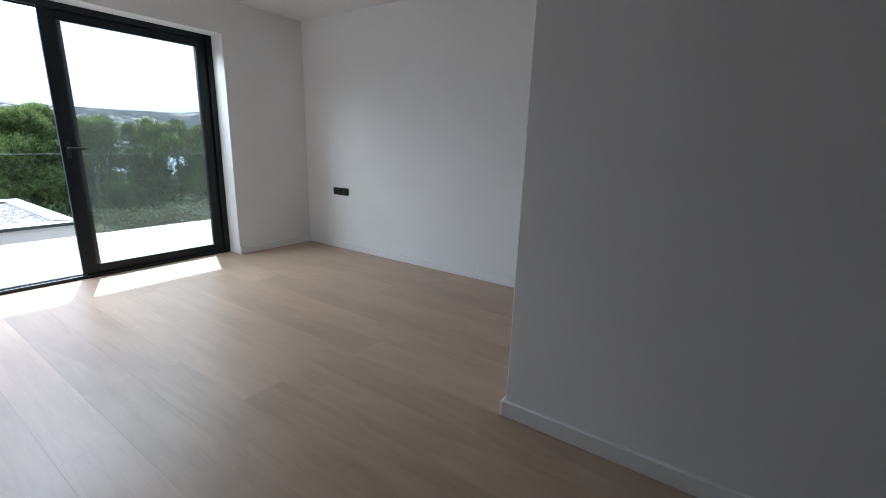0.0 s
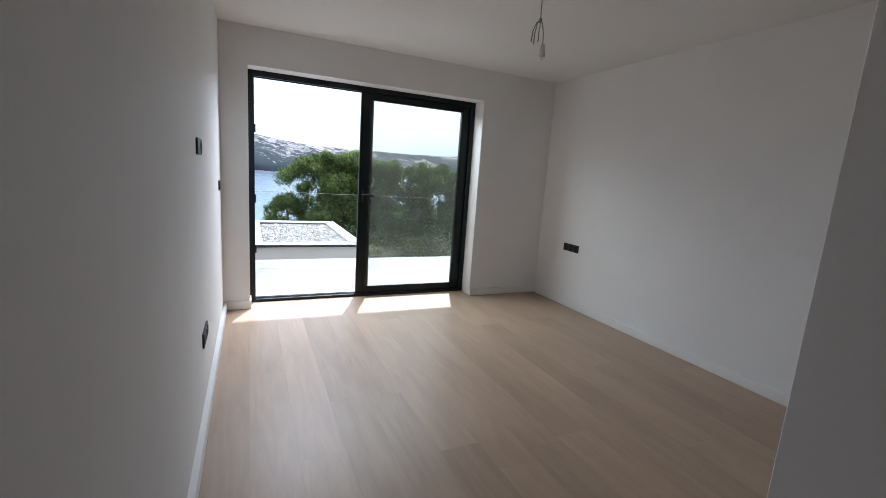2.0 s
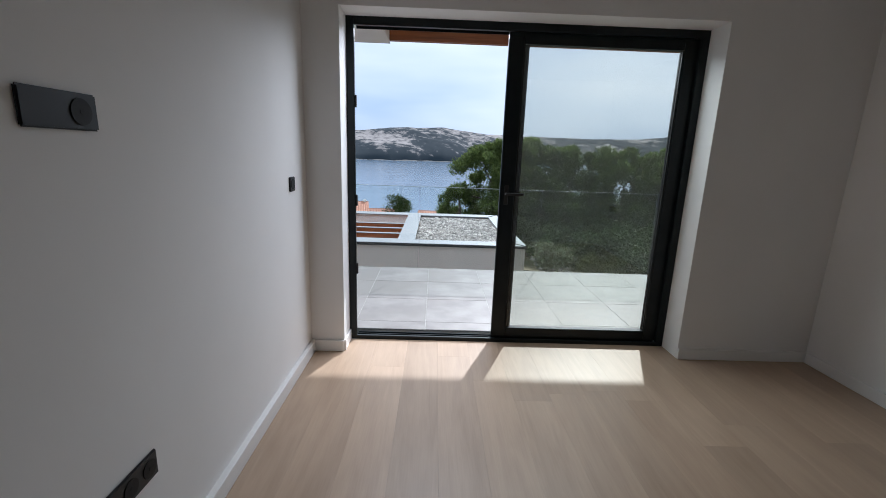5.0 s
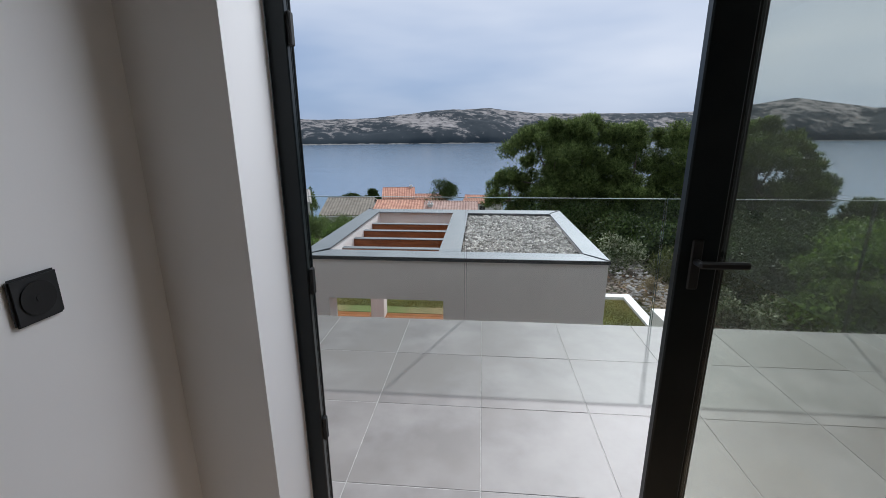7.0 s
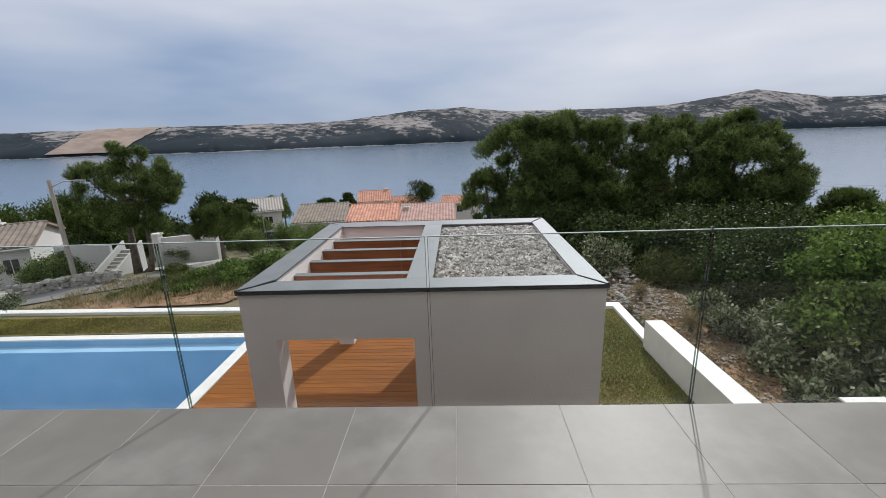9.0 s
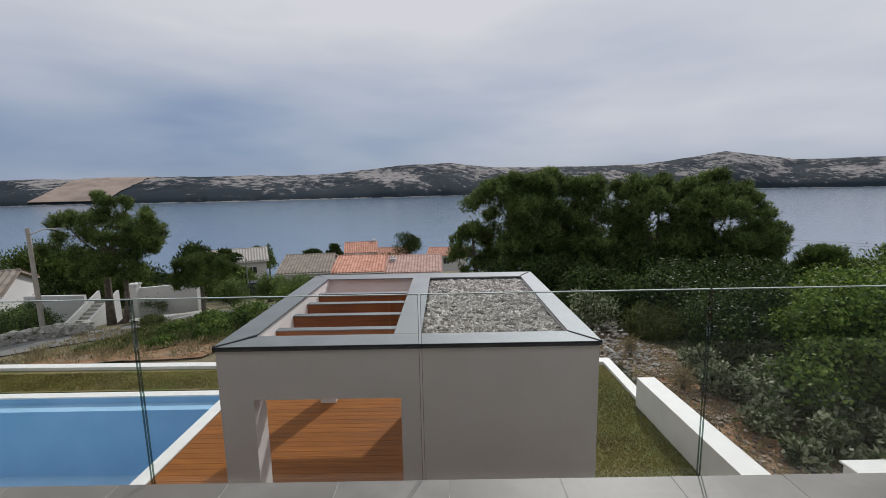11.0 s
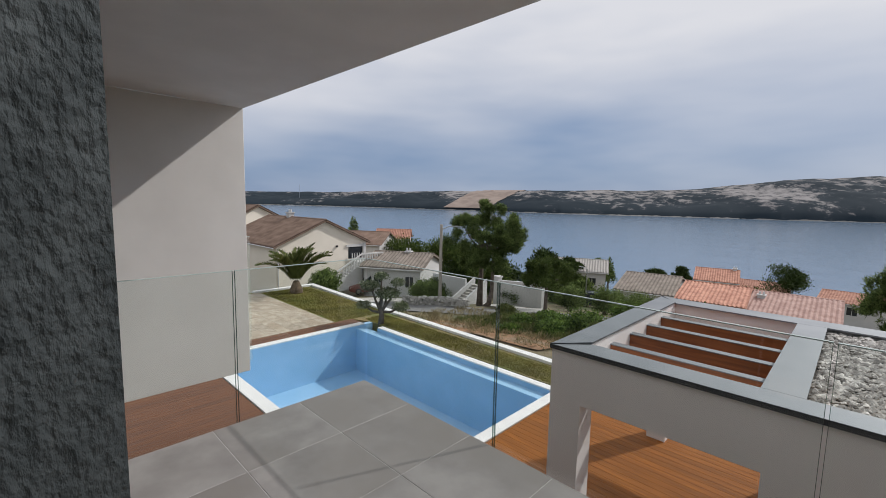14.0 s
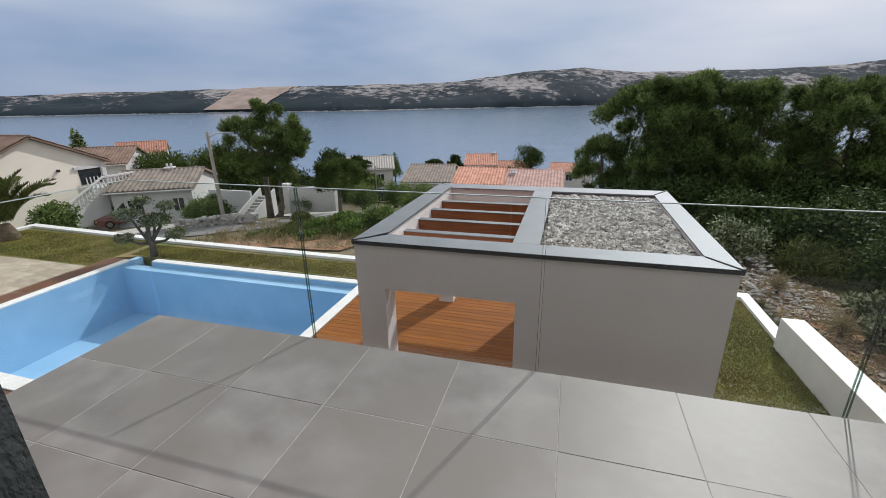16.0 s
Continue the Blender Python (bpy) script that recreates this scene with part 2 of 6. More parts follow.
def island_material():
    """Karst hills: dark scrub low down and in hollows, pale bare rock on the domes, a thin pale shore. The scrub's blue
    cast is distance haze put into its colour.
    """
    m, n, l, p = nodes_of("karst_hill")
    co = n.new("ShaderNodeTexCoord")
    sp = n.new("ShaderNodeSeparateXYZ")
    l.new(co.outputs["Object"], sp.inputs[0])

    def noise_at(scale, detail, rough, stretch):
        mp = n.new("ShaderNodeMapping")
        mp.inputs["Scale"].default_value = stretch
        l.new(co.outputs["Object"], mp.inputs["Vector"])
        t = n.new("ShaderNodeTexNoise")
        t.inputs["Scale"].default_value, t.inputs["Detail"].default_value, t.inputs["Roughness"].default_value = scale, detail, rough
        l.new(mp.outputs[0], t.inputs["Vector"])
        return t.outputs["Fac"]

    def ranged(src, a, b, c, d):
        mr = n.new("ShaderNodeMapRange")
        for k, q in (("From Min", a), ("From Max", b), ("To Min", c), ("To Max", d)):
            mr.inputs[k].default_value = q
        l.new(src, mr.inputs["Value"])
        return mr.outputs["Result"]

    def plus(a, b):
        ad = n.new("ShaderNodeMath")
        l.new(a, ad.inputs[0])
        l.new(b, ad.inputs[1])
        return ad.outputs[0]

    fine = noise_at(0.04, 9, 0.70, (1, 1, 0.8))
    domes = ranged(noise_at(0.0055, 3, 0.5, (1, 1, 1.6)), 0.35, 0.65, -0.12, 0.12)
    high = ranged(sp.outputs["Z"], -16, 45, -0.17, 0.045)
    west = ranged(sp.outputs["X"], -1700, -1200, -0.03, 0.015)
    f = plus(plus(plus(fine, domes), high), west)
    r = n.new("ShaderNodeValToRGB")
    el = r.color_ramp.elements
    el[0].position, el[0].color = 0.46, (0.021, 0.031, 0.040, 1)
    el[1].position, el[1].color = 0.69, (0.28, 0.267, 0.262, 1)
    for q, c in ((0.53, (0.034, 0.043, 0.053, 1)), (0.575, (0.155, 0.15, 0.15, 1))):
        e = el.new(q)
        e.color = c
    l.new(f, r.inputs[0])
    shore = n.new("ShaderNodeMixRGB")
    l.new(ranged(plus(sp.outputs["Z"], ranged(fine, 0.3, 0.7, -2.0, 2.0)), -18.6, -18.2, 1.0, 0.0), shore.inputs[0])
    l.new(r.outputs["Color"], shore.inputs[1])
    shore.inputs[2].default_value = (0.27, 0.26, 0.24, 1)
    l.new(shore.outputs[0], p.inputs["Base Color"])
    p.inputs["Roughness"].default_value = 0.95
    p.inputs["Specular IOR Level"].default_value = 0.1
    return m


M_WALL = surface("white_wall_paint", (0.82, 0.81, 0.795), (0.86, 0.85, 0.835), 1.3, 0.75, bump=0.05, bump_scale=180, distance=0.002)
M_CEIL = surface("white_ceiling_paint", (0.80, 0.79, 0.77), (0.83, 0.82, 0.80), 1.1, 0.8, bump=0.04, bump_scale=150, distance=0.002)
M_SKIRT = surface("white_lacquer", (0.82, 0.81, 0.79), (0.86, 0.85, 0.83), 3, 0.4, bump=0.02, distance=0.001)
M_OAK = oak_floor("oiled_oak")
M_SUBFLOOR = surface("dark_joint", (0.10, 0.065, 0.04), (0.14, 0.09, 0.055), 9, 0.8)
M_ALU = surface("anthracite_aluminium", (0.004, 0.008, 0.010), (0.008, 0.013, 0.015), 7, 0.36, bump=0.05, bump_scale=400, distance=0.0006)
M_ALU.node_tree.nodes["Principled BSDF"].inputs["Specular IOR Level"].default_value = 0.3
M_SEAL = surface("black_rubber_seal", (0.004, 0.004, 0.004), (0.007, 0.007, 0.007), 20, 0.7)
M_STUCCO = surface("dark_grey_stucco", (0.034, 0.041, 0.041), (0.064, 0.073, 0.072), 22, 0.95, bump=1.0, bump_scale=95, distance=0.012, detail=8, stretch=(1.2, 1.2, 0.6))
M_PLASTER = surface("fine_white_render", (0.73, 0.705, 0.67), (0.79, 0.765, 0.73), 1.7, 0.9, bump=0.25, bump_scale=260, distance=0.002)
M_RENDER = surface("warm_white_render", (0.80, 0.75, 0.73), (0.85, 0.80, 0.78), 1.4, 0.9, bump=0.25, bump_scale=240, distance=0.002)
M_COPING = surface("white_coping_stone", (0.74, 0.73, 0.71), (0.82, 0.81, 0.79), 5, 0.6, bump=0.1, bump_scale=90, distance=0.002)
M_TILE = surface("grey_porcelain_tile", (0.212, 0.198, 0.188), (0.305, 0.289, 0.276), 4.0, 0.50, bump=0.06, bump_scale=120, distance=0.001, per_piece=0.035, c=(0.225, 0.208, 0.192), rough_var=0.07)
M_GROUT = surface("pale_grout", (0.35, 0.34, 0.33), (0.50, 0.49, 0.47), 30, 0.9)
M_GLASS = glass("clear_glass", (0.965, 0.985, 0.975), 0.0, 0.035)
M_DOORGLASS = glass("tinted_door_glass", (0.925, 0.935, 0.915), 0.0, 0.05, 0.007)
M_GLASSEDGE = glass("green_glass_edge", (0.42, 0.52, 0.49), 0.1, 0.12)
# opaque pale colour paints the bright line along the panes' top edge
M_GLASSTOP = surface("pale_glass_top", (0.50, 0.60, 0.57), (0.60, 0.70, 0.67), 9, 0.25)
M_POOL = surface("blue_pool_lining", (0.27, 0.485, 0.69), (0.32, 0.535, 0.75), 1.6, 0.45, bump=0.05, bump_scale=70, distance=0.002)
M_DECK = surface("oiled_hardwood_deck", (0.20, 0.064, 0.008), (0.30, 0.105, 0.014), 3.0, 0.68, bump=0.3, bump_scale=40, stretch=(0.6, 9, 9), per_piece=0.16, distance=0.002)
M_DECK.node_tree.nodes["Principled BSDF"].inputs["Specular IOR Level"].default_value = 0.2
# darker copy of the deck timber, with shade put into its colour
M_DECKSHADE = surface("shaded_deck_copy", (0.10, 0.036, 0.012), (0.165, 0.062, 0.020), 3.0, 0.6, bump=0.3, bump_scale=40, stretch=(0.6, 9, 9), per_piece=0.16, distance=0.002)
M_BEAM = surface("stained_beam", (0.20, 0.06, 0.015), (0.32, 0.105, 0.028), 3.0, 0.5, bump=0.2, bump_scale=40, stretch=(0.6, 9, 9), distance=0.002)
M_CAP = surface("grey_metal_coping", (0.225, 0.24, 0.255), (0.26, 0.275, 0.29), 2.5, 0.62, metal=0.75, bump=0.03, distance=0.001, rough_var=0.05)
M_CAPEDGE = surface("dark_metal_drip_edge", (0.03, 0.035, 0.04), (0.05, 0.055, 0.06), 4, 0.4, metal=0.4)
M_GRAVEL = surface("roof_gravel", (0.33, 0.31, 0.285), (0.62, 0.595, 0.555), 6, 0.9, bump=0.3, per_island=0.5)
M_MEMBRANE = surface("dark_membrane", (0.04, 0.04, 0.04), (0.08, 0.078, 0.074), 18, 0.9, bump=0.4, bump_scale=50)
M_LAWN = surface("dry_lawn", (0.15, 0.15, 0.045), (0.29, 0.22, 0.10), 1.4, 1.0, bump=1.0, bump_scale=60, distance=0.03, c=(0.14, 0.18, 0.04), detail=9)
M_BLADE = leafy("grass_blades", (0.15, 0.155, 0.032), (0.31, 0.265, 0.085), 0.8)
M_GROUND = surface("stony_scrub_ground", (0.10, 0.10, 0.05), (0.22, 0.17, 0.10), 0.9, 1.0, bump=1.0, bump_scale=9, distance=0.08, c=(0.075, 0.09, 0.03), detail=10)
M_SOIL = surface("red_soil", (0.20, 0.105, 0.052), (0.38, 0.22, 0.12), 3.2, 1.0, bump=1.0, bump_scale=20, distance=0.05, c=(0.25, 0.185, 0.125), detail=10)
M_PAVING = surface("beige_stone_paving", (0.36, 0.30, 0.225), (0.48, 0.42, 0.335), 4.5, 0.85, bump=0.3, bump_scale=40, per_piece=0.12, c=(0.33, 0.27, 0.20))
M_ASPHALT = surface("worn_asphalt", (0.11, 0.11, 0.11), (0.17, 0.165, 0.16), 1.2, 0.9, bump=0.4, bump_scale=60, c=(0.21, 0.20, 0.19))
M_CONCRETE = surface("pale_concrete", (0.36, 0.34, 0.31), (0.46, 0.44, 0.41), 1.0, 0.9, bump=0.3, bump_scale=30)
M_STONE = surface("dry_limestone", (0.28, 0.265, 0.24), (0.45, 0.43, 0.40), 5, 0.95, bump=0.6, bump_scale=25, per_piece=0.2, per_island=0.2)
M_RUBBLE = surface("weathered_rubble", (0.16, 0.125, 0.095), (0.31, 0.26, 0.21), 5, 0.95, bump=0.5, bump_scale=30, per_island=0.35)
M_SEA = water_material()
M_ISLAND = island_material()
M_SCAR = surface("ploughed_slope", (0.23, 0.178, 0.148), (0.30, 0.24, 0.20), 0.03, 1.0, bump=0)
M_CREAM = surface("cream_house_paint", (0.75, 0.69, 0.59), (0.81, 0.75, 0.65), 0.5, 0.9, bump=0.1)
M_HWHITE = surface("white_house_paint", (0.53, 0.525, 0.515), (0.61, 0.605, 0.595), 0.5, 0.9, bump=0.1)
M_BROWNROOF = surface("brown_roof_tile", (0.13, 0.085, 0.06), (0.21, 0.145, 0.11), 1.2, 0.9, bump=0.3, bump_scale=8, per_piece=0.12, per_island=0.12)
M_GREYROOF = surface("weathered_grey_tile", (0.19, 0.16, 0.13), (0.29, 0.25, 0.21), 1.3, 0.9, bump=0.3, bump_scale=8, per_piece=0.12, per_island=0.12)
M_REDROOF = surface("terracotta_tile", (0.30, 0.135, 0.09), (0.46, 0.245, 0.17), 1.6, 0.85, bump=0.3, bump_scale=8, per_piece=0.14, per_island=0.16)
M_PINKROOF = surface("faded_terracotta_tile", (0.35, 0.21, 0.175), (0.50, 0.34, 0.29), 1.6, 0.85, bump=0.3, bump_scale=8, per_piece=0.14, per_island=0.16)
M_DARKWIN = surface("dark_window_glass", (0.02, 0.025, 0.03), (0.035, 0.04, 0.045), 3, 0.12, bump=0)
M_BARK = surface("pine_bark", (0.085, 0.065, 0.05), (0.17, 0.14, 0.115), 5, 0.95, bump=1.0, bump_scale=20, distance=0.04)
M_PALMBARK = surface("palm_bark", (0.10, 0.07, 0.045), (0.20, 0.145, 0.095), 9, 0.95, bump=1.0, bump_scale=25, distance=0.04)
# shade below the pines put into the leaf colour; also for dark far trees
M_UNDER = leafy("dark_and_shaded_leaves", (0.015, 0.030, 0.009), (0.085, 0.12, 0.035), 0.5, 0.2)
M_PINE = leafy("pine_needles", (0.018, 0.038, 0.013), (0.23, 0.30, 0.092), 0.6, 0.4)
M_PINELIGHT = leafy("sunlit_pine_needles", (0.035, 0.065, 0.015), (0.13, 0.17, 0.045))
M_BUSH = leafy("green_shrub_leaves", (0.026, 0.058, 0.011), (0.20, 0.29, 0.06), 0.5, 0.38)
M_OLIVE = leafy("silver_shrub_leaves", (0.07, 0.10, 0.035), (0.46, 0.48, 0.33), knee=0.35)
M_PALM = leafy("palm_fronds", (0.05, 0.075, 0.018), (0.17, 0.18, 0.06))
M_STRAW = leafy("dry_grass", (0.20, 0.16, 0.085), (0.36, 0.30, 0.17))
M_WOODPOLE = surface("grey_timber_pole", (0.30, 0.27, 0.23), (0.42, 0.385, 0.335), 3, 0.9, bump=0.4, stretch=(8, 8, 0.6))
M_BLACK = surface("matt_black_plastic", (0.010, 0.010, 0.011), (0.018, 0.018, 0.019), 10, 0.5, bump=0)
M_CABLE = surface("grey_cable_sheath", (0.20, 0.195, 0.19), (0.28, 0.275, 0.27), 10, 0.5, bump=0)
M_WHITEPL = surface("white_plastic", (0.70, 0.69, 0.66), (0.76, 0.75, 0.72), 10, 0.45, bump=0)
M_STEEL = surface("brushed_steel", (0.45, 0.46, 0.47), (0.55, 0.56, 0.57), 10, 0.3, metal=1.0, bump=0)
M_CARPAINT = surface("dark_car_paint", (0.02, 0.025, 0.035), (0.03, 0.035, 0.045), 2, 0.25, bump=0)
M_REDPAINT = surface("rusty_red_paint", (0.12, 0.04, 0.028), (0.18, 0.06, 0.04), 4, 0.6, bump=0.1)
M_TYRE = surface("tyre_rubber", (0.012, 0.012, 0.012), (0.02, 0.02, 0.02), 8, 0.85)



# ---- builders ----
ORIGIN = {}


def box(x0, x1, y0, y1, z0, z1, bevel=0.0, seg=1):
    bm = bmesh.new()
    bmesh.ops.create_cube(bm, size=1, matrix=Matrix.LocRotScale(((x0 + x1) / 2, (y0 + y1) / 2, (z0 + z1) / 2), None, (x1 - x0, y1 - y0, z1 - z0)))
    if bevel:
        bmesh.ops.bevel(bm, geom=bm.edges[:], offset=bevel, segments=seg, affect="EDGES")
    return bm


def rod(p, q, r0, r1=None, sides=10):
    p, q = Vector(p), Vector(q)
    bm = bmesh.new()
    m = Matrix.Translation((p + q) / 2) @ (q - p).to_track_quat("Z", "Y").to_matrix().to_4x4()
    bmesh.ops.create_cone(bm, cap_ends=True, segments=sides, radius1=r0, radius2=r0 if r1 is None else r1, depth=(q - p).length, matrix=m)
    return bm


def prism(points, z0, z1):
    """An upright solid over a flat outline."""
    bm = bmesh.new()
    lo = [bm.verts.new((x, y, z0)) for x, y in points]
    hi = [bm.verts.new((x, y, z1)) for x, y in points]
    bm.faces.new(hi)
    bm.faces.new(lo[::-1])
    for i in range(len(points)):
        j = (i + 1) % len(points)
        bm.faces.new((lo[i], lo[j], hi[j], hi[i]))
    bmesh.ops.recalc_face_normals(bm, faces=bm.faces)
    return bm


def hull(*corners):
    bm = bmesh.new()
    for c in corners:
        bm.verts.new(c)
    bmesh.ops.convex_hull(bm, input=bm.verts[:])
    return bm


def join(*meshes):
    out = bmesh.new()
    for b in meshes:
        tmp = bpy.data.meshes.new("tmp")
        b.to_mesh(tmp)
        b.free()
        out.from_mesh(tmp)
        bpy.data.meshes.remove(tmp)
    return out


def mesh_of(name, bm, material, smooth=False):
    me = bpy.data.meshes.new(name)
    bm.to_mesh(me)
    bm.free()
    me.materials.append(material)
    if smooth:
        me.polygons.foreach_set("use_smooth", [True] * len(me.polygons))
    return me


def part(name, bm, material, parent, label="", smooth=False):
    o = ORIGIN.get(parent.name, Vector())
    if o.length:
        bmesh.ops.translate(bm, verts=bm.verts[:], vec=-o)
    ob = new(name, mesh_of(name, bm, material, smooth))
    ob.parent = parent
    ORIGIN[ob.name] = o
    return tagged(ob, label)


def solid(name, bm, material, label, category, kind="", group="", smooth=False):
    return tagged(new(name, mesh_of(name, bm, material, smooth)), label, category, group, kind)


def thing(name, at, label, category, kind="", group="", turn=None):
    """An Empty at the thing's base. With turn (degrees) the parts are given in its own axes, otherwise in the world's."""
    ob = new(name)
    ob.empty_display_size = 0.1
    if turn is None:
        ob.location = at
        ORIGIN[ob.name] = Vector(at)
    else:
        ob.matrix_basis = pose(*at, 0, 0, turn)
    return tagged(ob, label, category, group, kind)


def raw_mesh(name, verts, faces, material, smooth=False):
    me = bpy.data.meshes.new(name)
    me.from_pydata(verts, [], faces)
    me.materials.append(material)
    me.update()
    if smooth:
        me.polygons.foreach_set("use_smooth", [True] * len(me.polygons))
    return me


def tube(points, radius, sides=8):
    """A bent round bar along points."""
    pts = [Vector(p) for p in points]
    verts, faces = [], []
    for i, p in enumerate(pts):
        d = (pts[min(i + 1, len(pts) - 1)] - pts[max(i - 1, 0)]).normalized()
        a = d.orthogonal().normalized() if i == 0 else (a - d * a.dot(d)).normalized()
        b = d.cross(a)
        r = radius if not callable(radius) else radius(i / (len(pts) - 1))
        for k in range(sides):
            w = 2 * math.pi * k / sides
            verts.append(p + a * (r * math.cos(w)) + b * (r * math.sin(w)))
    for i in range(len(pts) - 1):
        for k in range(sides):
            j = (k + 1) % sides
            faces.append((i * sides + k, i * sides + j, (i + 1) * sides + j, (i + 1) * sides + k))
    faces.append(tuple(range(sides))[::-1])
    faces.append(tuple((len(pts) - 1) * sides + k for k in range(sides)))
    bm = bmesh.new()
    vs = [bm.verts.new(v) for v in verts]
    for f in faces:
        bm.faces.new([vs[i] for i in f])
    return bm


# ---- the room ----
W, CEIL, BACK = 3.58, 2.57, -3.87          # width, ceiling height, back wall behind the bed place
DX0, DX1, DZ = 0.23, 2.63, 2.245           # door opening
BX = 1.806                                 # corner of the bathroom block

solid("wall_window_side", join(box(-0.15, DX0, -0.2, 0.0, -0.004, CEIL), box(DX1, W + 0.15, -0.2, 0.0, -0.004, CEIL), box(DX0, DX1, -0.2, 0.0, DZ, CEIL)),
      M_WALL, "white painted plaster wall around the terrace door", "wall", "structure")
solid("wall_left", box(-0.15, 0, -4.15, -0.2, -0.004, CEIL), M_WALL, "white painted plaster wall with black sockets", "wall", "structure")
solid("wall_right", box(W, W + 0.15, BACK, -0.2, -0.004, CEIL), M_WALL, "white painted plaster wall with bedside sockets", "wall", "structure")
solid("wall_block", box(BX, W + 0.15, -6.2, BACK, -0.004, CEIL, 0.004), M_WALL, "white plastered block at the room entrance", "wall", "structure")
solid("wall_back", box(-1.45, BX, -6.35, -6.2, -0.004, CEIL), M_WALL, "plain white wall closing the hallway", "wall", "structure")
solid("wall_hall", join(box(-1.45, -1.3, -6.2, -4.0, -0.004, CEIL), box(-1.3, -0.15, -4.15, -4.0, -0.004, CEIL)), M_WALL, "plain white hallway wall", "wall", "structure")
solid("ceiling", box(-1.45, W + 0.15, -6.35, 0.0, CEIL, CEIL + 0.3), M_CEIL, "smooth white painted ceiling", "ceiling", "structure")
for bm in (box(0, 0.03, -4.15, -0.22, 0.0, 0.08, 0.003), box(0.0, DX0, -0.22, -0.2, 0.0, 0.08, 0.003), box(DX1, W, -0.22, -0.2, 0.0, 0.08, 0.003),
           box(W - 0.02, W, BACK + 0.02, -0.22, 0.0, 0.08, 0.003), box(BX - 0.02, W, BACK, BACK + 0.02, 0.0, 0.08, 0.003), box(BX - 0.02, BX, -6.2, BACK, 0.0, 0.08, 0.003),
           box(DX0 - 0.001, DX0 + 0.012, -0.2, -0.002, 0.0, 0.08, 0.003)):
    solid("baseboard", bm, M_SKIRT, "low white lacquered skirting board along the wall", "baseboard", "structure")

floor = thing("floor", (0, 0, 0), "pale oiled oak plank floor", "floor", "structure")
part("subfloor", join(box(-0.15, W, -6.2, 0.0, -0.15, -0.013), box(-1.3, -0.15, -6.2, -4.15, -0.15, -0.013)), M_SUBFLOOR, floor)


def plate_frame(name, at, axis, w, h, label, modules, swatch=M_BLACK, shown=None):
    """A rectangular wall plate with rounded corners and its inserts, facing +axis."""
    m = pose(*at, 0, 0, 0) if axis == "x" else pose(*at, 0, 0, 180)
    root = new(name)
    root.empty_display_size = 0.05
    root.matrix_basis = m
    tagged(root, label, "socket", "black wall plates of the room")
    part("plate", box(0.0, 0.010, -w / 2, w / 2, -h / 2, h / 2, 0.004, 2), swatch, root)
    step = w / modules
    for i in (shown or range(modules)):
        y = -w / 2 + step * (i + 0.5)
        ins = join(rod((0.006, y, 0), (0.0125, y, 0), min(step, h) * 0.36, None, 20), rod((0.010, y, 0), (0.0135, y, 0), 0.006, None, 8))
        part("insert", ins, M_SEAL, root)
    return root


plate_frame("wall_socket", (0, -2.015, 1.46), "x", 0.205, 0.085, "black double television outlet high on white wall", 2, M_BLACK, (1,))
plate_frame("wall_socket", (0, -1.98, 0.44), "x", 0.235, 0.085, "black triple power socket low on white wall", 3)
plate_frame("light_switch", (0, -0.495, 1.19), "x", 0.085, 0.085, "small square black switch beside the terrace door", 1)
plate_frame("wall_socket", (W, -0.80, 0.68), "-x", 0.25, 0.085, "black triple bedside socket on white wall", 3)
plate_frame("wall_socket", (W, -3.33, 0.655), "-x", 0.25, 0.085, "black triple bedside socket near the back wall", 3)

# bare lamp holder on a coiled cable
lamp = thing("pendant_cable", (1.980, -2.05, CEIL), "bare lampholder on looped grey cable at the ceiling", "lamp cable")
LZ = CEIL - 0.13
part("cable", tube([(1.980, -2.05, CEIL), (1.979, -2.05, CEIL - 0.07), (1.982, -2.05, LZ)], 0.0035), M_CABLE, lamp)
for dx, dy, dz in ((-0.058, 0.0, -0.145), (-0.030, 0.012, -0.15), (-0.012, -0.01, -0.14)):
    part("loop", tube([(1.982, -2.05, LZ), (1.982 + dx * 0.45, -2.05 + dy, LZ - 0.02), (1.982 + dx * 0.9, -2.05 + dy, LZ + dz * 0.55), (1.982 + dx, -2.05 + dy, LZ + dz)], 0.0035), M_CABLE, lamp)
part("lead", tube([(1.982, -2.05, LZ), (2.000, -2.05, LZ - 0.02), (2.014, -2.05, LZ - 0.08), (2.018, -2.05, LZ - 0.15)], 0.0035), M_CABLE, lamp)
part("knot", rod((1.982, -2.05, LZ + 0.012), (1.984, -2.05, LZ - 0.016), 0.008, 0.011, 10), M_CABLE, lamp)
part("holder", join(rod((2.018, -2.05, LZ - 0.145), (2.019, -2.05, LZ - 0.165), 0.012, 0.018, 14), rod((2.019, -2.05, LZ - 0.165), (2.021, -2.05, LZ - 0.225), 0.018, 0.020, 14), rod((2.021, -2.05, LZ - 0.225), (2.021, -2.05, LZ - 0.245), 0.004, None, 6)), M_WHITEPL, lamp, "white plastic lampholder")
part("rose", rod((1.980, -2.05, CEIL - 0.014), (1.980, -2.05, CEIL), 0.012, 0.018, 14), M_WHITEPL, lamp)

# ---- the sliding terrace door ----
door = thing("door_1", (DX0, 0, 0), "anthracite aluminium sliding terrace door, half slid open", "sliding door", "structure")
FW = 0.052
